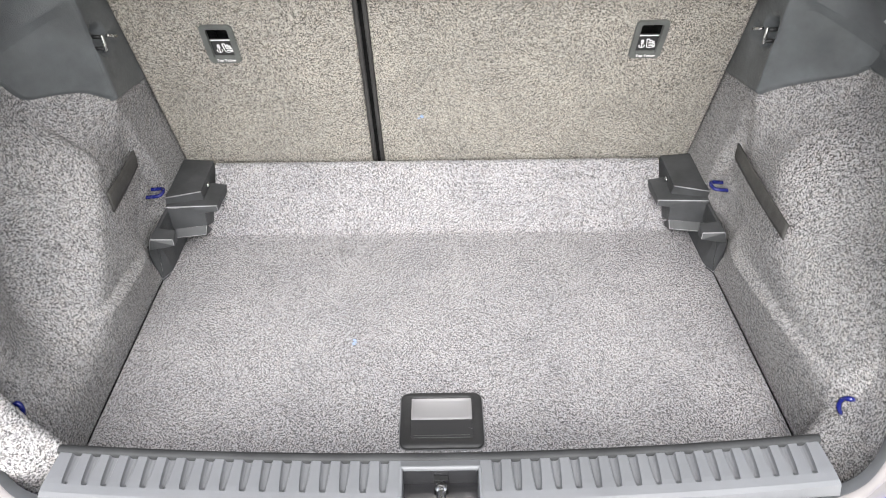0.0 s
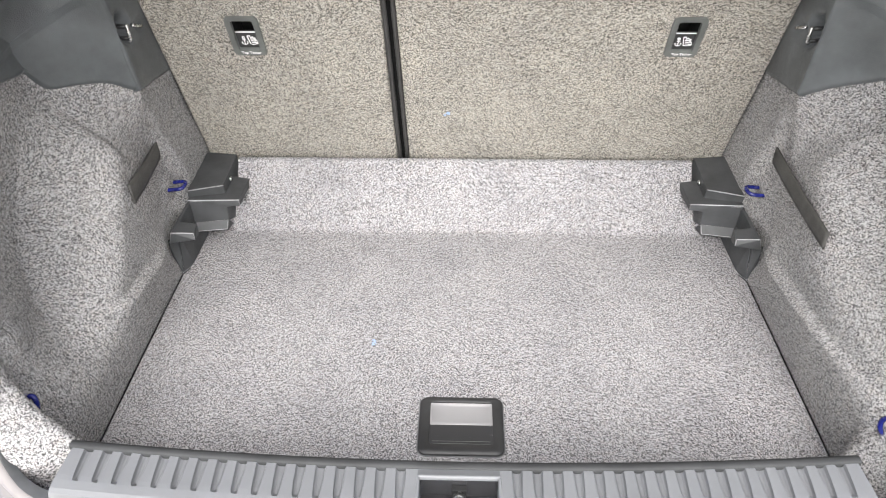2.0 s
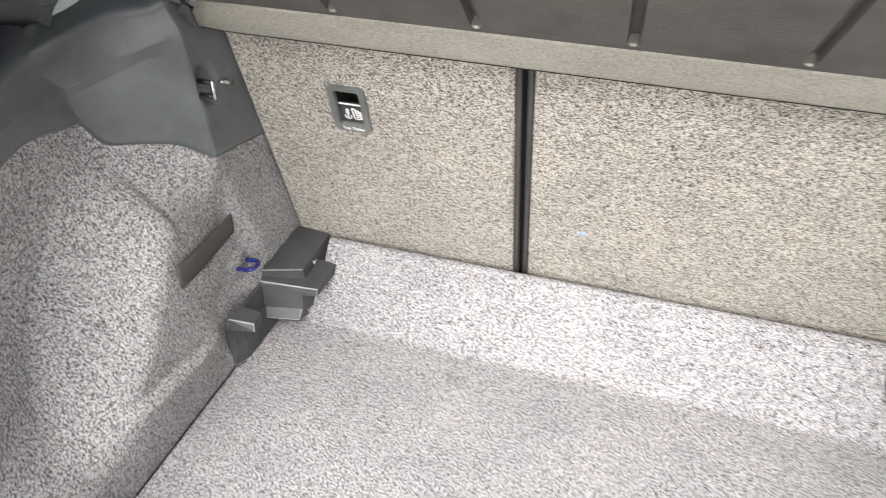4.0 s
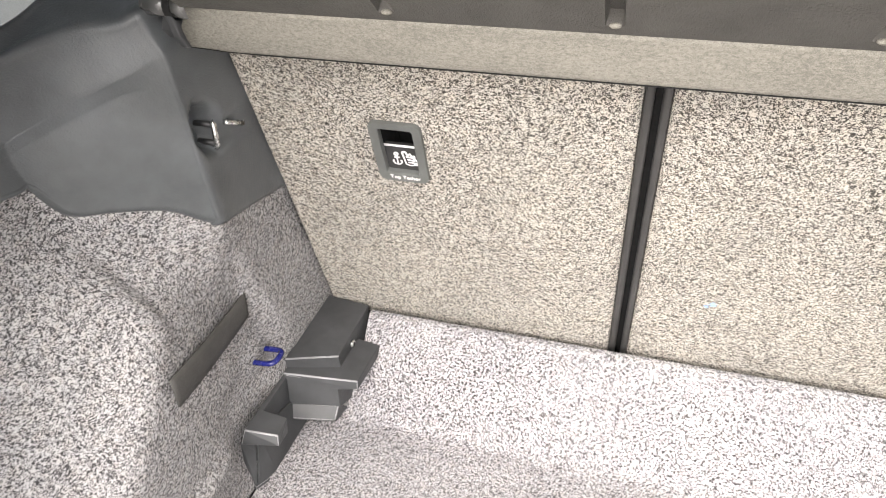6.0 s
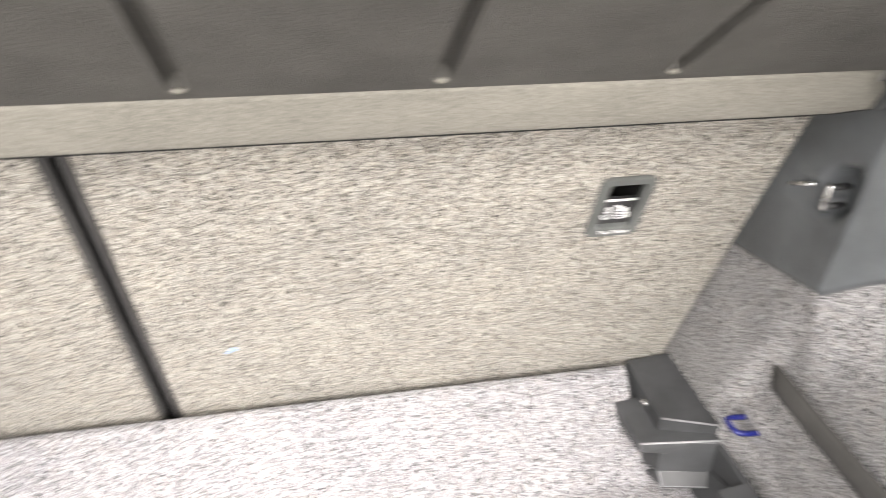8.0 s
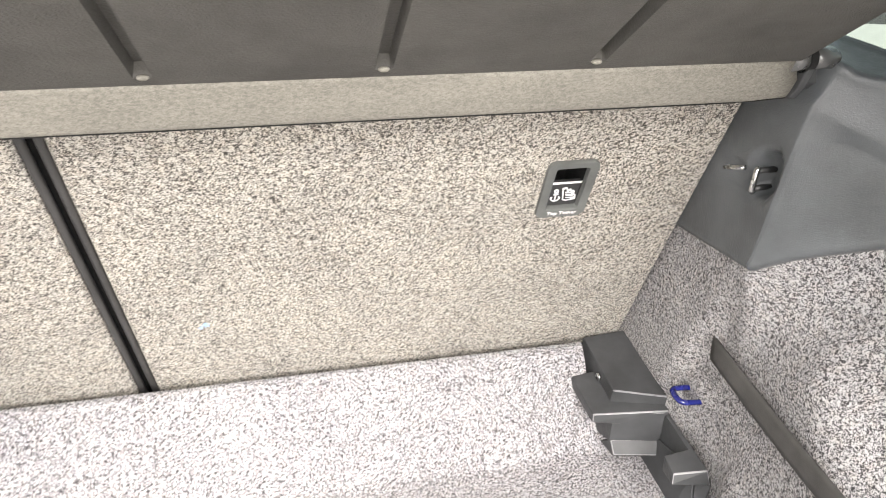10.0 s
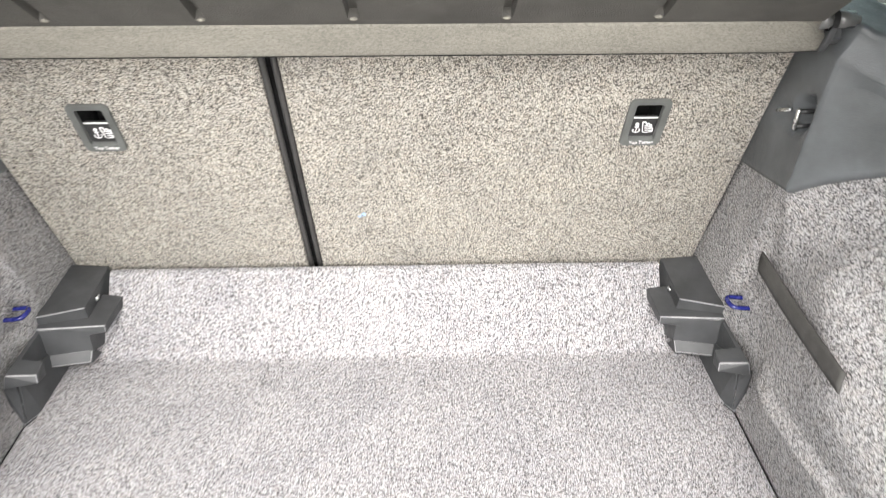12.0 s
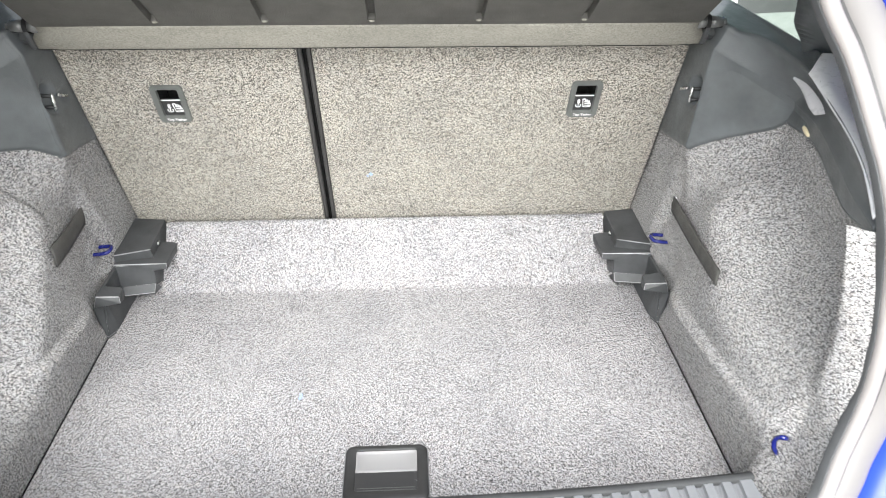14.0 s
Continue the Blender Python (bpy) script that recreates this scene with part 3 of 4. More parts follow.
# ---- stepped floor supports beside the rising floor ----
def floor_support(s):
    top = empty("floor_support", "stepped satin black plastic floor support in the boot corner", "floor support", "stepped floor supports")

    def block(name, pts, bevel, flat=10, glint=True):
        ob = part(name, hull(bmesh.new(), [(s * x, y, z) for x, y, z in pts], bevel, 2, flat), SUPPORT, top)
        ob.data.materials.append(EDGE_GLINT)
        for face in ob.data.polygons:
            # edges facing up and rearward get the sky's glint painted on in pale plastic
            if face.material_index == 1 and not (glint and face.normal.y < -0.25 and face.normal.z > 0.2):
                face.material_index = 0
        return ob

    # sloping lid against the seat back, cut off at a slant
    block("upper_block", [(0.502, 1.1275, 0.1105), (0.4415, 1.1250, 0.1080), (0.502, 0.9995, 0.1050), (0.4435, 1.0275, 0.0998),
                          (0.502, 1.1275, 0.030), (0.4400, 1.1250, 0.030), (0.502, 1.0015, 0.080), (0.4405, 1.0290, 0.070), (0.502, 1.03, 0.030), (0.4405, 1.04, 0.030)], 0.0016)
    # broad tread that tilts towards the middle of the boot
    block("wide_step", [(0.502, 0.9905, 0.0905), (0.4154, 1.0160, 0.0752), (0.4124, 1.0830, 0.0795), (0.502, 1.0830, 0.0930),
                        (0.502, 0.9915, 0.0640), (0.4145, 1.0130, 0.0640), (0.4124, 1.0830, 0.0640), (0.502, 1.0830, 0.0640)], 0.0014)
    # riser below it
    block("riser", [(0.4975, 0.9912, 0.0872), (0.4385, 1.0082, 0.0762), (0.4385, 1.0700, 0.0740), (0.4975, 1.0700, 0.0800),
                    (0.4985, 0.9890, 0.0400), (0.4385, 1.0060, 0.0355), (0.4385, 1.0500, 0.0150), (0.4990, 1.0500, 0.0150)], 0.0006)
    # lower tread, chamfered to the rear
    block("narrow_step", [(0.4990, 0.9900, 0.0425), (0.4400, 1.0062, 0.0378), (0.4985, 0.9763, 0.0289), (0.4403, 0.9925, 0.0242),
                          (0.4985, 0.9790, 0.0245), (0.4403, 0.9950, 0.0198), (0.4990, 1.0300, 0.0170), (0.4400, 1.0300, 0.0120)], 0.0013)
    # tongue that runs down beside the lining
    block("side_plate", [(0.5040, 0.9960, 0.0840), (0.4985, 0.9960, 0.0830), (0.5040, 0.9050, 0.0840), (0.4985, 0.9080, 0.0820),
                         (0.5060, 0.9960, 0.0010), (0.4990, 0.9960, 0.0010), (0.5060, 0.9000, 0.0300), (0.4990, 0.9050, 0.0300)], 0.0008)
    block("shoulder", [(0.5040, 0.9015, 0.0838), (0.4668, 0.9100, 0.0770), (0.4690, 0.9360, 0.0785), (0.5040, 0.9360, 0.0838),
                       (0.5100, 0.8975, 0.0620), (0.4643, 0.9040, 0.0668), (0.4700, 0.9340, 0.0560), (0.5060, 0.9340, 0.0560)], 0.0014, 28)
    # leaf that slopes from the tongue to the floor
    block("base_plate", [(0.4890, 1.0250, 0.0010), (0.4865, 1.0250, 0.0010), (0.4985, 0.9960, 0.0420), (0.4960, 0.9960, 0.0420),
                         (0.4990, 0.9150, 0.0680), (0.4965, 0.9150, 0.0680), (0.4895, 0.9200, 0.0010), (0.4870, 0.9200, 0.0010), (0.4965, 0.8930, 0.0010), (0.4945, 0.8930, 0.0010)], 0.0006, glint=False)
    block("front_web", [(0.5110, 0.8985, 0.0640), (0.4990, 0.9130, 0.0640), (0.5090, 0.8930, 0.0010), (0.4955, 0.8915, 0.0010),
                        (0.5150, 0.9080, 0.0640), (0.5130, 0.9000, 0.0010)], 0.0008, glint=False)
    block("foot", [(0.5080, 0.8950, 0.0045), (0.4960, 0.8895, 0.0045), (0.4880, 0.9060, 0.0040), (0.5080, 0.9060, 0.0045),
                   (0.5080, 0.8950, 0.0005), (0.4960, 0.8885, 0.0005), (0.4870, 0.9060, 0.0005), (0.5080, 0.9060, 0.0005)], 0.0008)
    bm = bmesh.new()
    tube(bm, [(s * 0.4420, 1.0645, 0.0905), (s * 0.4392, 1.0645, 0.0905)], 0.0052, 16)
    part("screw", bm, METAL, top, "small steel screw head", True)
    return top


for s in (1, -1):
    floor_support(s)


# ---- blue lashing eyes ----
def lashing_eye(pts):
    """A bent wire loop through the given points, its ends sunk in the felt."""
    foot = Vector(pts[0])
    bm = bmesh.new()
    tube(bm, smooth_line([Vector(p) - foot for p in pts], 5), 0.0034, 10)
    ob = tagged(finish("lashing_eye", bm, BLUE, smooth=True), "blue coated steel wire lashing eye on the felt wall", "lashing eye", "blue lashing eyes")
    ob.location = foot
    return ob


for s in (1, -1):
    lashing_eye([(s * x, y, z) for x, y, z in ((0.514, 0.9545, 0.1365), (0.495, 0.9545, 0.1385), (0.4880, 0.9575, 0.1393), (0.4860, 0.9668, 0.1396), (0.4880, 0.9760, 0.1393), (0.495, 0.9790, 0.1385), (0.514, 0.9790, 0.1365))])
lashing_eye([(0.524, 0.508, 0.086), (0.505, 0.487, 0.111), (0.4975, 0.4855, 0.124), (0.4962, 0.4868, 0.1335), (0.4975, 0.4845, 0.1425), (0.502, 0.479, 0.148), (0.524, 0.499, 0.122)])
lashing_eye([(-0.552, 0.514, 0.130), (-0.5200, 0.4859, 0.1505), (-0.5110, 0.4834, 0.1566), (-0.5070, 0.4820, 0.1529), (-0.5070, 0.4797, 0.1430), (-0.5130, 0.4785, 0.1294), (-0.545, 0.505, 0.098)])


# ---- retaining bands on the side linings ----
def side_band(s, front, rear, label):
    """A flat band between two ends, each the top and bottom corner, clear of the felt by a few millimetres."""
    (ft, fb), (rt, rb) = [[Vector((s * x, y, z)) for x, y, z in end] for end in (front, rear)]
    bm = bmesh.new()
    rows = []
    for k in range(25):
        f = k / 24
        hi, lo = ft.lerp(rt, f), fb.lerp(rb, f)
        sag = Vector((s * 0.001, 0, -0.004)) * math.sin(math.pi * f) - Vector((s * 0.0015, 0, 0))
        rows.append([hi.lerp(lo, j / 4) + sag + Vector((-s * 0.0012 * math.sin(math.pi * j / 4), 0, 0)) for j in range(5)])
    grid(bm, rows)
    ob = finish("side_band", bm, BAND, smooth=True)
    mod = ob.modifiers.new("thickness", "SOLIDIFY")
    mod.thickness, mod.offset = 0.0022, 0.0
    out = Vector((-s * 0.0022, 0, 0))
    along = (rt - ft).normalized() * 0.0035
    tab = bmesh.new()
    hull(tab, [ft + out, fb + out, ft + out + along, fb + out + along, ft - out, fb - out, ft - out + along, fb - out + along], 0.0006)
    part("end_tab", tab, SHEEN_AND_TAB, ob, "pale end tab of the band")
    return tagged(ob, label, "retaining band", "retaining bands")


side_band(1, ((0.5115, 0.9600, 0.2285), (0.5080, 0.9505, 0.2035)), ((0.4965, 0.7190, 0.2345), (0.4930, 0.7125, 0.2125)), "long dark grey elastic retaining band on the felt lining")
side_band(-1, ((0.5145, 0.9640, 0.2280), (0.5150, 0.9620, 0.1965)), ((0.4990, 0.8135, 0.2400), (0.5020, 0.8180, 0.2020)), "short dark grey elastic retaining band on the felt lining")

# ---- tipped-up parcel shelf ----
shelf = empty("parcel_shelf", "tipped-up parcel shelf with ribbed dark underside and pale fascia", "parcel shelf")
SL = Vector((0, -0.786, 0.618))
SN = Vector((0, -0.618, -0.786))
S0 = Vector((0, 0.8985, 0.5455))
xs = [-0.467]
for gx in (-0.299, -0.150, -0.003, 0.146, 0.295):
    xs += [gx - 0.0060, gx - 0.0042, gx + 0.0042, gx + 0.0060]
xs.append(0.467)
bm = bmesh.new()
rows = []
for along, deep in ((0.0, 0), (0.0125, 0), (0.0150, 1), (0.45, 1)):
    row = []
    for i, x in enumerate(xs):
        in_groove = deep and 0 < i < len(xs) - 1 and (i - 1) % 4 in (1, 2)
        row.append(Vector((x, 0, 0)) + S0 + SL * along - SN * (0.010 if in_groove else 0))
    rows.append(row)
vs = grid(bm, rows)
back = [[bm.verts.new(v.co - SN * 0.022) for v in (r[0], r[-1])] for r in (vs[0], vs[-1])]
bm.faces.new((back[0][0], back[0][1], back[1][1], back[1][0]))
bm.faces.new([*vs[-1], back[1][1], back[1][0]])
bm.faces.new([r[0] for r in vs] + [back[1][0], back[0][0]])
bm.faces.new([r[-1] for r in vs] + [back[1][1], back[0][1]])
part("underside", bm, SHELF, shelf, "dark fibrous underside with moulded grooves")
bm = bmesh.new()
prof = smooth_line([(0, 0.8990, 0.5460), (0, 0.8992, 0.5425), (0, 0.9008, 0.5385), (0, 0.905, 0.527), (0, 0.911, 0.5140), (0, 0.915, 0.5090), (0, 0.924, 0.509), (0, 0.935, 0.53), (0, 0.925, 0.565)], 4)
rows = []
for k in range(-24, 25):
    x = 0.486 * k / 24
    end = step(0.90, 1.0, abs(k) / 24)
    rows.append([(x * (1 - 0.034 * step(0.512, 0.545, p.z)), p.y + 0.006 * end, p.z) for p in prof])
vs = grid(bm, rows)
bm.faces.new(vs[0]), bm.faces.new(vs[-1])
part("fascia", bm, FASCIA, shelf, "pale grey-beige rolled front edge", True)
# black line added for the contact shadow below the fascia
bm = bmesh.new()
tube(bm, [(0.482 * k / 16, 0.9165 + 0.006 * step(0.90, 1.0, abs(k) / 16), 0.5083) for k in range(-16, 17)], 0.0010, 8)
part("shadow_line", bm, VOID, shelf, "thin black line standing for the shadow under the front edge", True)
for gx in (-0.299, -0.150, -0.003, 0.146, 0.295):
    # pale bead puts the light caught by the groove end into colour
    bm = bmesh.new()
    bmesh.ops.create_uvsphere(bm, u_segments=12, v_segments=8, radius=1, matrix=Matrix.Translation(Vector((gx, 0, 0)) + S0 + SL * 0.0130) @ Matrix.Diagonal((0.0040, 0.0024, 0.0020, 1)))
    part("groove_end", bm, FASCIA, shelf, "rounded end of a groove with its highlight painted pale", True)
for s in (1, -1):
    bm = bmesh.new()
    tube(bm, [(s * 0.468, 0.912, 0.543), (s * 0.480, 0.912, 0.543)], 0.0098, 24)
    tube(bm, [(s * 0.484, 0.912, 0.543), (s * 0.504, 0.912, 0.543)], 0.0088, 24)
    tube(bm, [(s * 0.504, 0.912, 0.543), (s * 0.510, 0.912, 0.543)], 0.0050, 20)
    part("pivot", bm, SATIN, shelf, "grey plastic pivot barrel", True)
    bm = bmesh.new()
    tube(bm, [(s * 0.479, 0.912, 0.543), (s * 0.485, 0.912, 0.543)], 0.0112, 24)
    part("pivot_collar", bm, VOID, shelf, "dark ring round the pivot")
    # the barrel is solid; a black disc paints the shade of its bore
    bm = bmesh.new()
    tube(bm, [(s * 0.4672, 0.912, 0.543), (s * 0.470, 0.912, 0.543)], 0.0062, 20)
    part("pivot_shade_disc", bm, VOID, shelf, "black disc standing for the shaded hollow of the pivot")
    bm = bmesh.new()
    prism(bm, [(0.902, 0.538), (0.908, 0.520), (0.915, 0.509), (0.924, 0.508), (0.928, 0.522), (0.920, 0.536)], min(s * 0.4790, s * 0.4862), max(s * 0.4790, s * 0.4862), 0.002)
    part("end_cap", bm, SUPPORT, shelf, "dark plastic end cap")
    bm = bmesh.new()
    prism(bm, [(0.916, 0.536), (0.910, 0.524), (0.918, 0.516), (0.932, 0.522), (0.934, 0.534)], min(s * 0.486, s * 0.497), max(s * 0.486, s * 0.497), 0.001)
    part("clip", bm, SUPPORT, shelf, "black plastic clip")

# ---- sill plate ----
sill = empty("sill_plate", "ribbed grey plastic load sill plate across the boot opening", "sill plate")


def lip_y(x):
    return 0.3985 + 0.10 * x * x


marks = [(-0.432, 0, -0.432), (-0.0435, 2, -0.0435), (0.0435, 2, 0.0435), (0.432, 0, 0.432)]
for side in (-1, 1):
    for k in range(17):
        gx = side * (0.4065 - 0.02155 * k)
        marks += [(gx + dx, deep, gx) for dx, deep in ((-0.0058, 0), (-0.0043, 0.7), (-0.0018, 1), (0.0018, 1), (0.0043, 0.7), (0.0058, 0))]
marks.sort()


def sill_rows(lo, hi):
    ms = [m for m in marks if lo <= m[0] <= hi]
    rows = []
    for f, z, g, narrow in ((-0.008, 0.120, 0, 1), (-0.004, 0.150, 0, 1), (-0.0005, 0.1580, 0, 1), (0.0, 0.1585, 1, 1), (0.004, 0.161, 1, 1), (0.016, 0.1607, 1, 0.95), (0.030, 0.1602, 1, 0.84), (0.040, 0.160, 0.9, 0.68), (0.0430, 0.1597, 0.5, 0.62), (0.0455, 0.1595, 0, 0.56), (0.055, 0.1580, 0, 0.5), (0.060, 0.1555, 0, 0.5), (0.064, 0.145, 0, 0.5), (0.068, 0.10, 0, 0.5)):
        row = []
        for x, k, gx in ms:
            xx = gx + (x - gx) * narrow
            xx *= 1.0 if abs(x) < 0.425 else 0.985 + (0.012 * f / 0.06 if f > 0 else 0)
            row.append((xx, lip_y(x) - f, z - (0.0055 * k * g if k <= 1 else 0)))
        rows.append(row)
    return rows


for lo, hi in ((-0.5, -0.043), (0.043, 0.5)):
    bm = bmesh.new()
    grid(bm, sill_rows(lo, hi))
    part("ribbed_plate", bm, SILL, sill, "grey plastic plate with moulded grooves")
bm = bmesh.new()
rows = []
for f, z in ((-0.008, 0.120), (-0.004, 0.150), (0.0, 0.1585), (0.004, 0.161), (0.0125, 0.161), (0.0145, 0.1625), (0.0165, 0.1625), (0.018, 0.160), (0.0182, 0.150)):
    rows.append([(0.0435 * k / 8, lip_y(0.0435 * k / 8) - f, z) for k in range(-8, 9)])
grid(bm, rows)
part("well_front", bm, SILL, sill, "grey rolled edge of the latch well", True)
bm = bmesh.new()
rows = []
for f, z in ((0.0183, 0.158), (0.0190, 0.128), (0.0215, 0.120), (0.060, 0.108), (0.078, 0.104)):
    rows.append([(0.0420 * k / 8, lip_y(0.0) - f, z) for k in range(-8, 9)])
grid(bm, rows)
part("latch_well", bm, GLOSS, sill, "glossy black latch well", True)
for s in (1, -1):
    bm = bmesh.new()
    prism(bm, [(0.3815, 0.1625), (0.3815, 0.12), (0.322, 0.12), (0.322, 0.157)], min(s * 0.0415, s * 0.045), max(s * 0.0415, s * 0.045), 0.001)
    part("well_side", bm, SILL, sill)
bm = bmesh.new()
tube(bm, [(0.0005, 0.366, 0.118), (0.0005, 0.366, 0.147)], 0.0058, 16)
tube(bm, [(0.0005, 0.366, 0.1465), (0.0005, 0.366, 0.1495)], 0.0068, 16)
tube(bm, smooth_line([(0.0005, 0.366, 0.143), (0.0005, 0.362, 0.147), (0.0005, 0.355, 0.1475), (0.0005, 0.336, 0.1475)], 4), 0.0042, 12)
part("striker", bm, METAL, sill, "bright steel latch striker", True)
bm = bmesh.new()
box(bm, -0.0075, 0.0085, 0.373, 0.3795, 0.123, 0.151, 0.001)
part("striker_base", bm, VOID, sill, "black striker pocket")
bm = bmesh.new()
rows = []
for f, z in ((-0.0078, 0.121), (-0.0066, 0.150), (-0.003, 0.1610), (0.001, 0.1632), (0.0058, 0.1630), (0.0074, 0.1612), (0.0076, 0.1560)):
    rows.append([(0.43 * k / 30, lip_y(0.43 * k / 30) - f, z) for k in range(-30, 31)])
grid(bm, rows)
part("lip", bm, LIP, sill, "dark inner lip", True)
bm = bmesh.new()
rows = [[(0.435 * k / 20, lip_y(0.43 * k / 20) + 0.006, z) for k in range(-20, 21)] for z in (-0.03, 0.155)]
grid(bm, rows)
part("inner_wall", bm, BLACK, sill, "black inner wall below the lip")

# ---- floor handle ----
bm = bmesh.new()
ring_plate(bm, rounded(0.119, 0.0985, 0.012, 7), [(px, py + 0.004) for px, py in rounded(0.0875, 0.072, 0.005, 7)], 0.0005, 0.0042)
handle = part("floor_handle", bm, BLACK, floor, "black plastic floor handle with a pale grip recess", True)
handle.matrix_basis = pose(0.002, 0.5695, 0.0)
bm = bmesh.new()
rows = []
for y, z, w in ((0.0385, 0.0034, 0.0452), (0.0372, 0.0012, 0.0450), (0.034, 0.0008, 0.0448), (0.024, 0.0008, 0.0444), (0.014, 0.0014, 0.0440), (0.006, 0.0026, 0.0437), (0.0015, 0.0034, 0.0435), (0.0005, 0.0016, 0.0435)):
    w -= 0.0032
    rows.append([(-0.0442, y, 0.0034), (-w - 0.0006, y, 0.0034), (-w, y, z), (-w * 0.5, y, z), (w * 0.5, y, z), (w, y, z), (w + 0.0006, y, 0.0034), (0.0442, y, 0.0034)])
grid(bm, rows)
part("grip", bm, GRIP, handle, "pale grey grip recess", True)
bm = bmesh.new()
box(bm, -0.0443, 0.0443, -0.0325, 0.0005, 0.0008, 0.0032, 0.0008)
part("flap", bm, SCUFFED, handle, "scuffed black lifting flap")
bm = bmesh.new()
for y0, y1 in ((-0.0275, -0.0268), (-0.0315, -0.0308)):
    box(bm, -0.040, 0.040, y0, y1, 0.003, 0.0037)
part("flap_rib", bm, plate_mat, handle)
bm = bmesh.new()
line = rounded(0.1205, 0.1000, 0.0125, 7)
tube(bm, [(px, py, 0.0008) for px, py in line], 0.0009, 6, True)
part("rim", bm, SILL, handle, "thin pale rim", True)

# ---- rim of the boot opening ----
OPEN = [(0.0, 0.322, 0.144), (0.30, 0.329, 0.142), (0.43, 0.352, 0.134), (0.499, 0.389, 0.136), (0.531, 0.424, 0.178), (0.553, 0.448, 0.235), (0.554, 0.458, 0.30), (0.548, 0.468, 0.36), (0.534, 0.482, 0.44), (0.530, 0.512, 0.485), (0.524, 0.545, 0.522), (0.500, 0.585, 0.588), (0.464, 0.602, 0.645), (0.41, 0.62, 0.75), (0.34, 0.64, 0.88), (0.0, 0.64, 0.93)]


def sweep(name, mat, profile, parent, label=""):
    """A strip that follows the opening; profile rows are (outward, rearward) offsets."""
    line = smooth_line(OPEN, 8)
    both = [Vector((-p.x, p.y, p.z)) for p in reversed(line[1:])] + line
    rows = []
    for i, p in enumerate(both):
        d = (both[min(i + 1, len(both) - 1)] - both[max(i - 1, 0)]).normalized()
        back_way = Vector((0, -1, 0.15)).normalized()
        out = d.cross(back_way).normalized()
        if out.dot(Vector((p.x, 0, p.z - 0.5))) < 0:
            out = -out
        rows.append([p + out * a + back_way * b for a, b in profile])
    bm = bmesh.new()
    grid(bm, rows)
    return part(name, bm, mat, parent, label, True)


body = empty("car_body", "blue car body round the open boot", "car")
sweep("seal", SEAL, [(-0.0045, -0.012), (-0.0065, 0.001), (-0.0055, 0.006), (-0.001, 0.0085), (0.006, 0.0085), (0.0098, 0.006), (0.0105, -0.004)], body, "pale rubber door seal")
sweep("seal_lip", SUPPORT, [(-0.0085, -0.012), (-0.0082, 0.0005), (-0.0070, 0.0016), (-0.0055, 0.0005)], body, "dark lip of the seal on the felt")
sweep("seal_groove", BLACK, [(0.0095, 0.001), (0.0120, 0.000), (0.0155, 0.001)], body)
sweep("flange", FLANGE, [(0.0145, -0.003), (0.022, 0.002), (0.040, 0.003), (0.050, -0.002)], body, "pale painted body flange")
sweep("body_panel", PAINT, [(0.049, -0.008), (0.053, 0.002), (0.058, 0.012), (0.075, 0.020), (0.11, 0.010), (0.18, -0.06), (0.26, -0.30)], body, "glossy blue painted body panel")

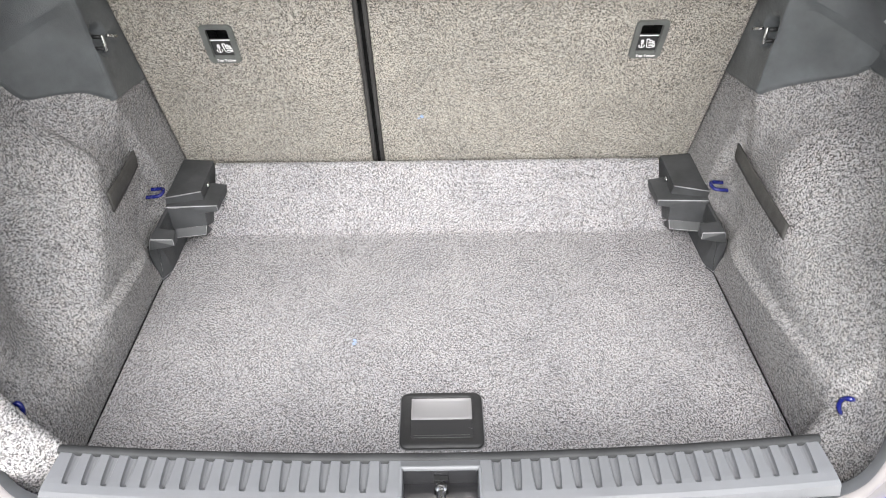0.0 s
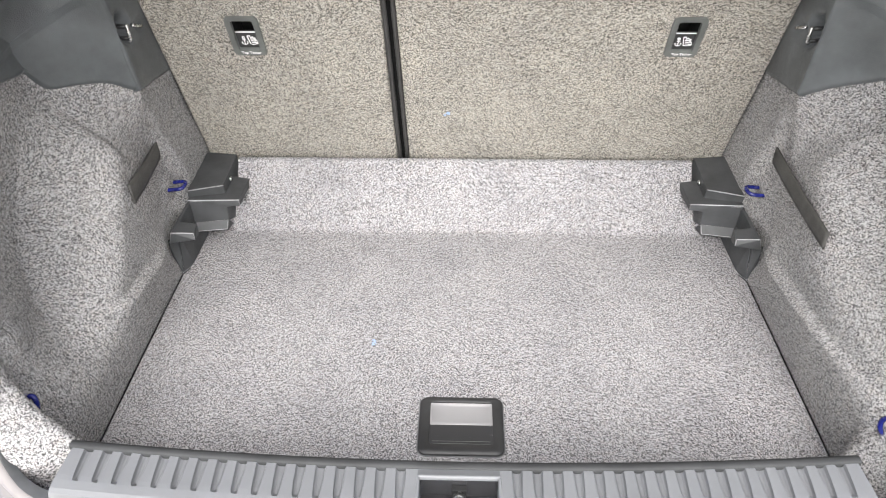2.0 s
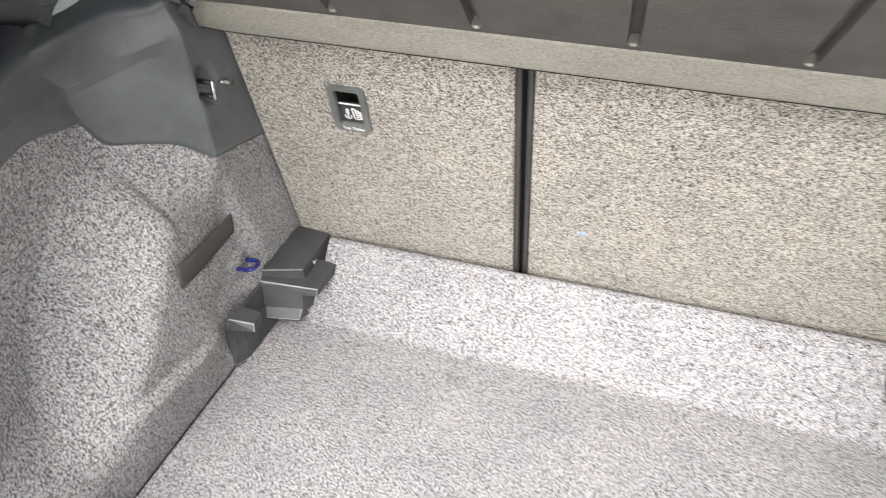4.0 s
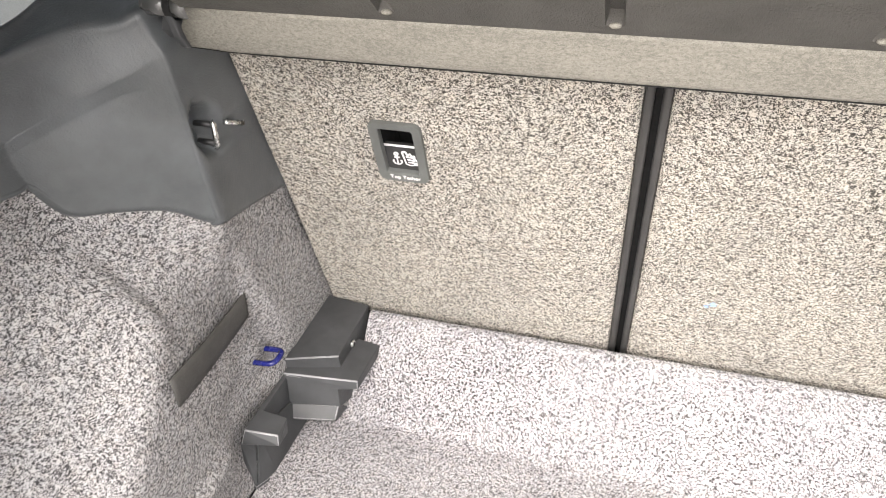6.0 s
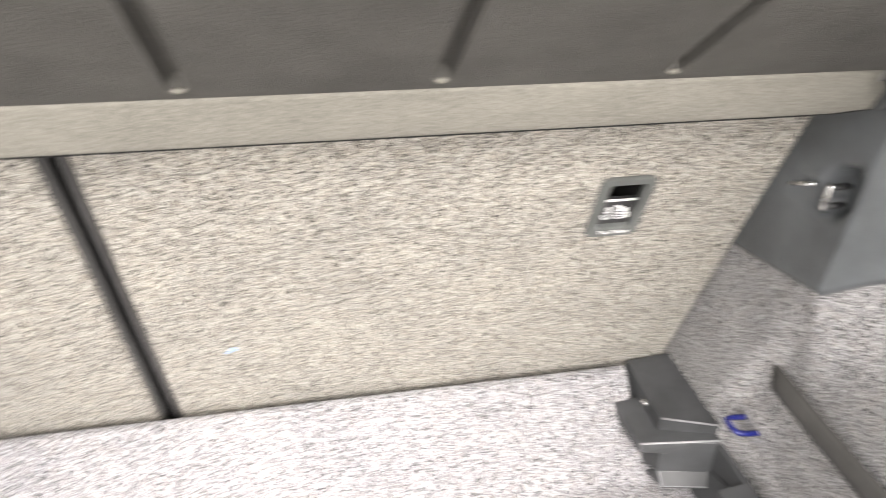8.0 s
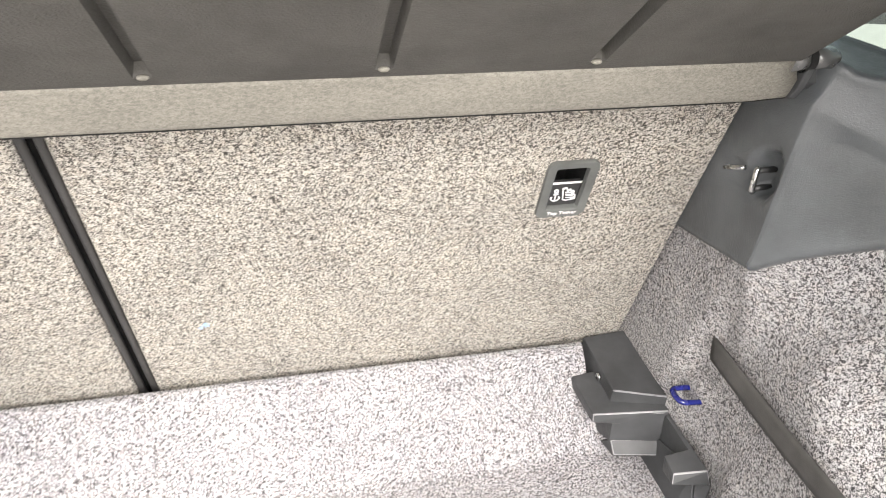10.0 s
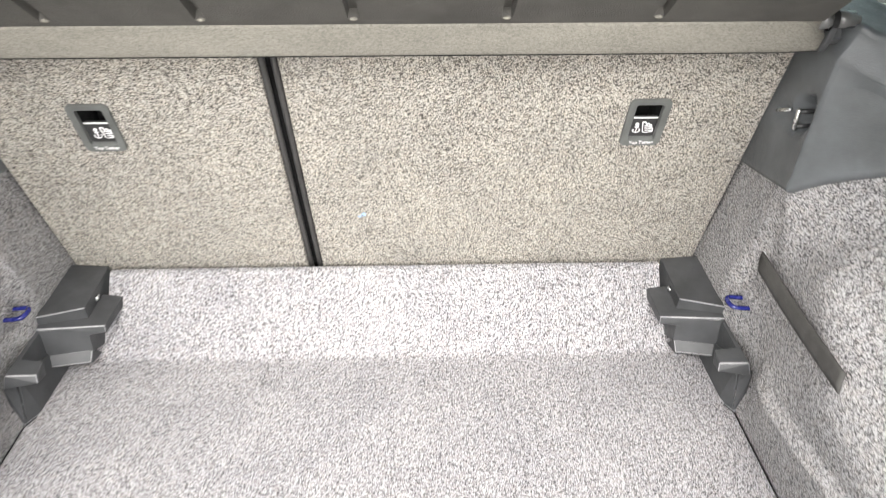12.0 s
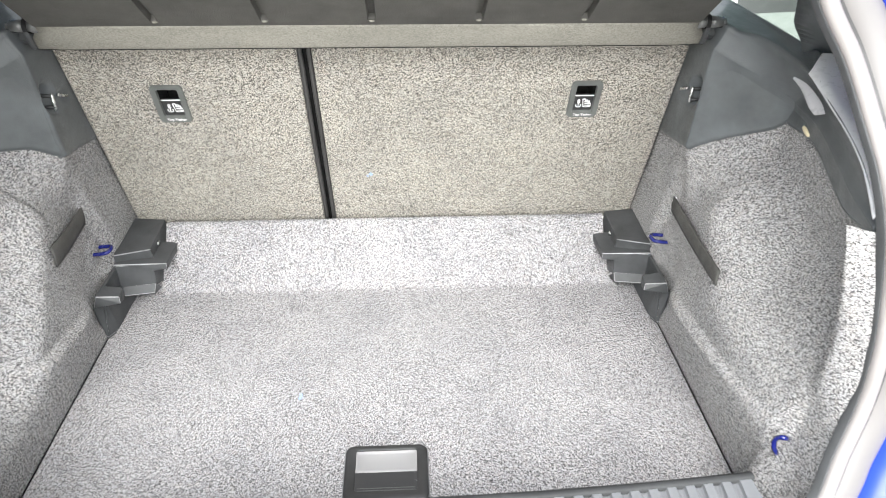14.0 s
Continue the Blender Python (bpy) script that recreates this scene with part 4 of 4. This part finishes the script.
# ---- pillars, windows, cabin shell ----
for s in (1, -1):
    bm = bmesh.new()
    rows = []
    inner = smooth_line([(0.662, 0.800, 0.5000), (0.640, 0.785, 0.530), (0.590, 0.725, 0.575), (0.530, 0.660, 0.640), (0.44, 0.645, 0.75), (0.38, 0.65, 0.90)], 4)
    outer = smooth_line([(0.590, 0.815, 0.5050), (0.573, 0.812, 0.542), (0.562, 0.822, 0.565), (0.545, 0.800, 0.605), (0.52, 0.80, 0.72), (0.47, 0.82, 0.90)], 4)
    for a, b in zip(inner, outer):
        c = b + Vector((0.10, 0.05, 0.0))
        rows.append([(s * p.x, p.y, p.z) for p in (a, a.lerp(b, 0.25) + Vector((0, 0.006, 0)), a.lerp(b, 0.6) + Vector((0, 0.006, 0)), b, b.lerp(c, 0.2), c)])
    grid(bm, rows)
    ob = tagged(finish("pillar_trim", bm, TRIM, smooth=True), "dark grey plastic rear pillar trim over a ledge with painted sheen" if s > 0 else "dark grey plastic rear pillar trim over a dark ledge", "pillar trim", "rear pillar trims")
    mod = ob.modifiers.new("thickness", "SOLIDIFY")
    mod.thickness = 0.003
    bm = bmesh.new()
    near = smooth_line([(0.53, 0.5079, 0.4473), (0.541, 0.5616, 0.4761), (0.556, 0.6266, 0.4889), (0.567, 0.7015, 0.5017), (0.57, 0.765, 0.518)], 4)
    middle = smooth_line([(0.556, 0.5159, 0.4513), (0.567, 0.5696, 0.4801), (0.582, 0.6346, 0.4929), (0.593, 0.7095, 0.5057), (0.595, 0.792, 0.5325)], 4)
    far = smooth_line([(0.64, 0.5179, 0.4473), (0.651, 0.5716, 0.4761), (0.666, 0.6366, 0.4889), (0.677, 0.7115, 0.5017), (0.66, 0.792, 0.53)], 4)
    grid(bm, [[(s * p.x, p.y, p.z) for p in (a - Vector((0.002, 0, 0.004)), a, a.lerp(b, 0.5), b, b.lerp(c, 0.5), c)] for a, b, c in zip(near, middle, far)])
    # right ledge carries the sky's reflection in its colour, the left one doesn't
    part("ledge", bm, SKY_SHEEN if s > 0 else TRIM, ob, "plastic ledge with its sky reflection painted pale" if s > 0 else "dark grey plastic ledge", True)
    bm = bmesh.new()
    grid(bm, [[(s * 0.695, 0.55, 0.44), (s * 0.695, 1.25, 0.44)], [(s * 0.58, 0.72, 0.86), (s * 0.58, 1.25, 0.86)]])
    w = tagged(finish("window", bm, glass if s > 0 else dark_view_glass), "tinted rear side window glass, darkened to suit the view outside", "window", "rear side windows", "structure")
    w.visible_shadow = False
    bm = bmesh.new()
    box(bm, min(s * 0.70, s * 0.73), max(s * 0.70, s * 0.73), 0.46, 2.8, -0.05, 0.45)
    box(bm, min(s * 0.57, s * 0.60), max(s * 0.57, s * 0.60), 1.25, 2.8, 0.45, 0.95)
    tagged(finish("wall_right" if s > 0 else "wall_left", bm, LINER), "plain grey car side behind the linings", "car side", kind="structure")
bm = bmesh.new()
box(bm, -0.61, 0.61, 0.64, 2.8, 0.93, 0.97)
tagged(finish("ceiling", bm, LINER), "plain pale grey car headliner", "headliner", kind="structure")
bm = bmesh.new()
box(bm, -0.73, 0.73, 2.8, 2.83, -0.05, 0.97)
tagged(finish("wall_front", bm, LINER), "plain grey wall closing the cabin", "cabin wall", kind="structure")
bm = bmesh.new()
grid(bm, [[(-300, -300, -0.62), (300, -300, -0.62)], [(-300, 300, -0.62), (300, 300, -0.62)]])
tagged(finish("ground", bm, GROUND), "pale concrete ground behind the car", "ground", kind="structure")

# ---- bits of lint ----
for place, turn in (((-0.1375, 0.728, 0.0008), pose(0, 0, 0, 0, 0, 80)), (on_seat(-0.030, 0.113, 0.0008), seat_frame(0, 0).to_3x3().to_4x4() @ pose(0, 0, 0, 0, 0, 35))):
    bm = bmesh.new()
    for k in range(16):
        ax, ay, turned = random.uniform(-0.006, 0.006), random.uniform(-0.0025, 0.0025), random.uniform(0, math.pi)
        d = Vector((math.cos(turned), math.sin(turned), 0)) * random.uniform(0.0012, 0.0028)
        mid = Vector((ax, ay, 0.0006))
        tube(bm, [mid - d, mid + Vector((d.y, -d.x, 0)) * 0.3, mid + d], 0.00042, 5)
    ob = tagged(finish("lint", bm, LINT), "faint scrap of pale blue lint on the felt", "lint", "scraps of lint")
    ob.matrix_world = Matrix.Translation(place) @ turn
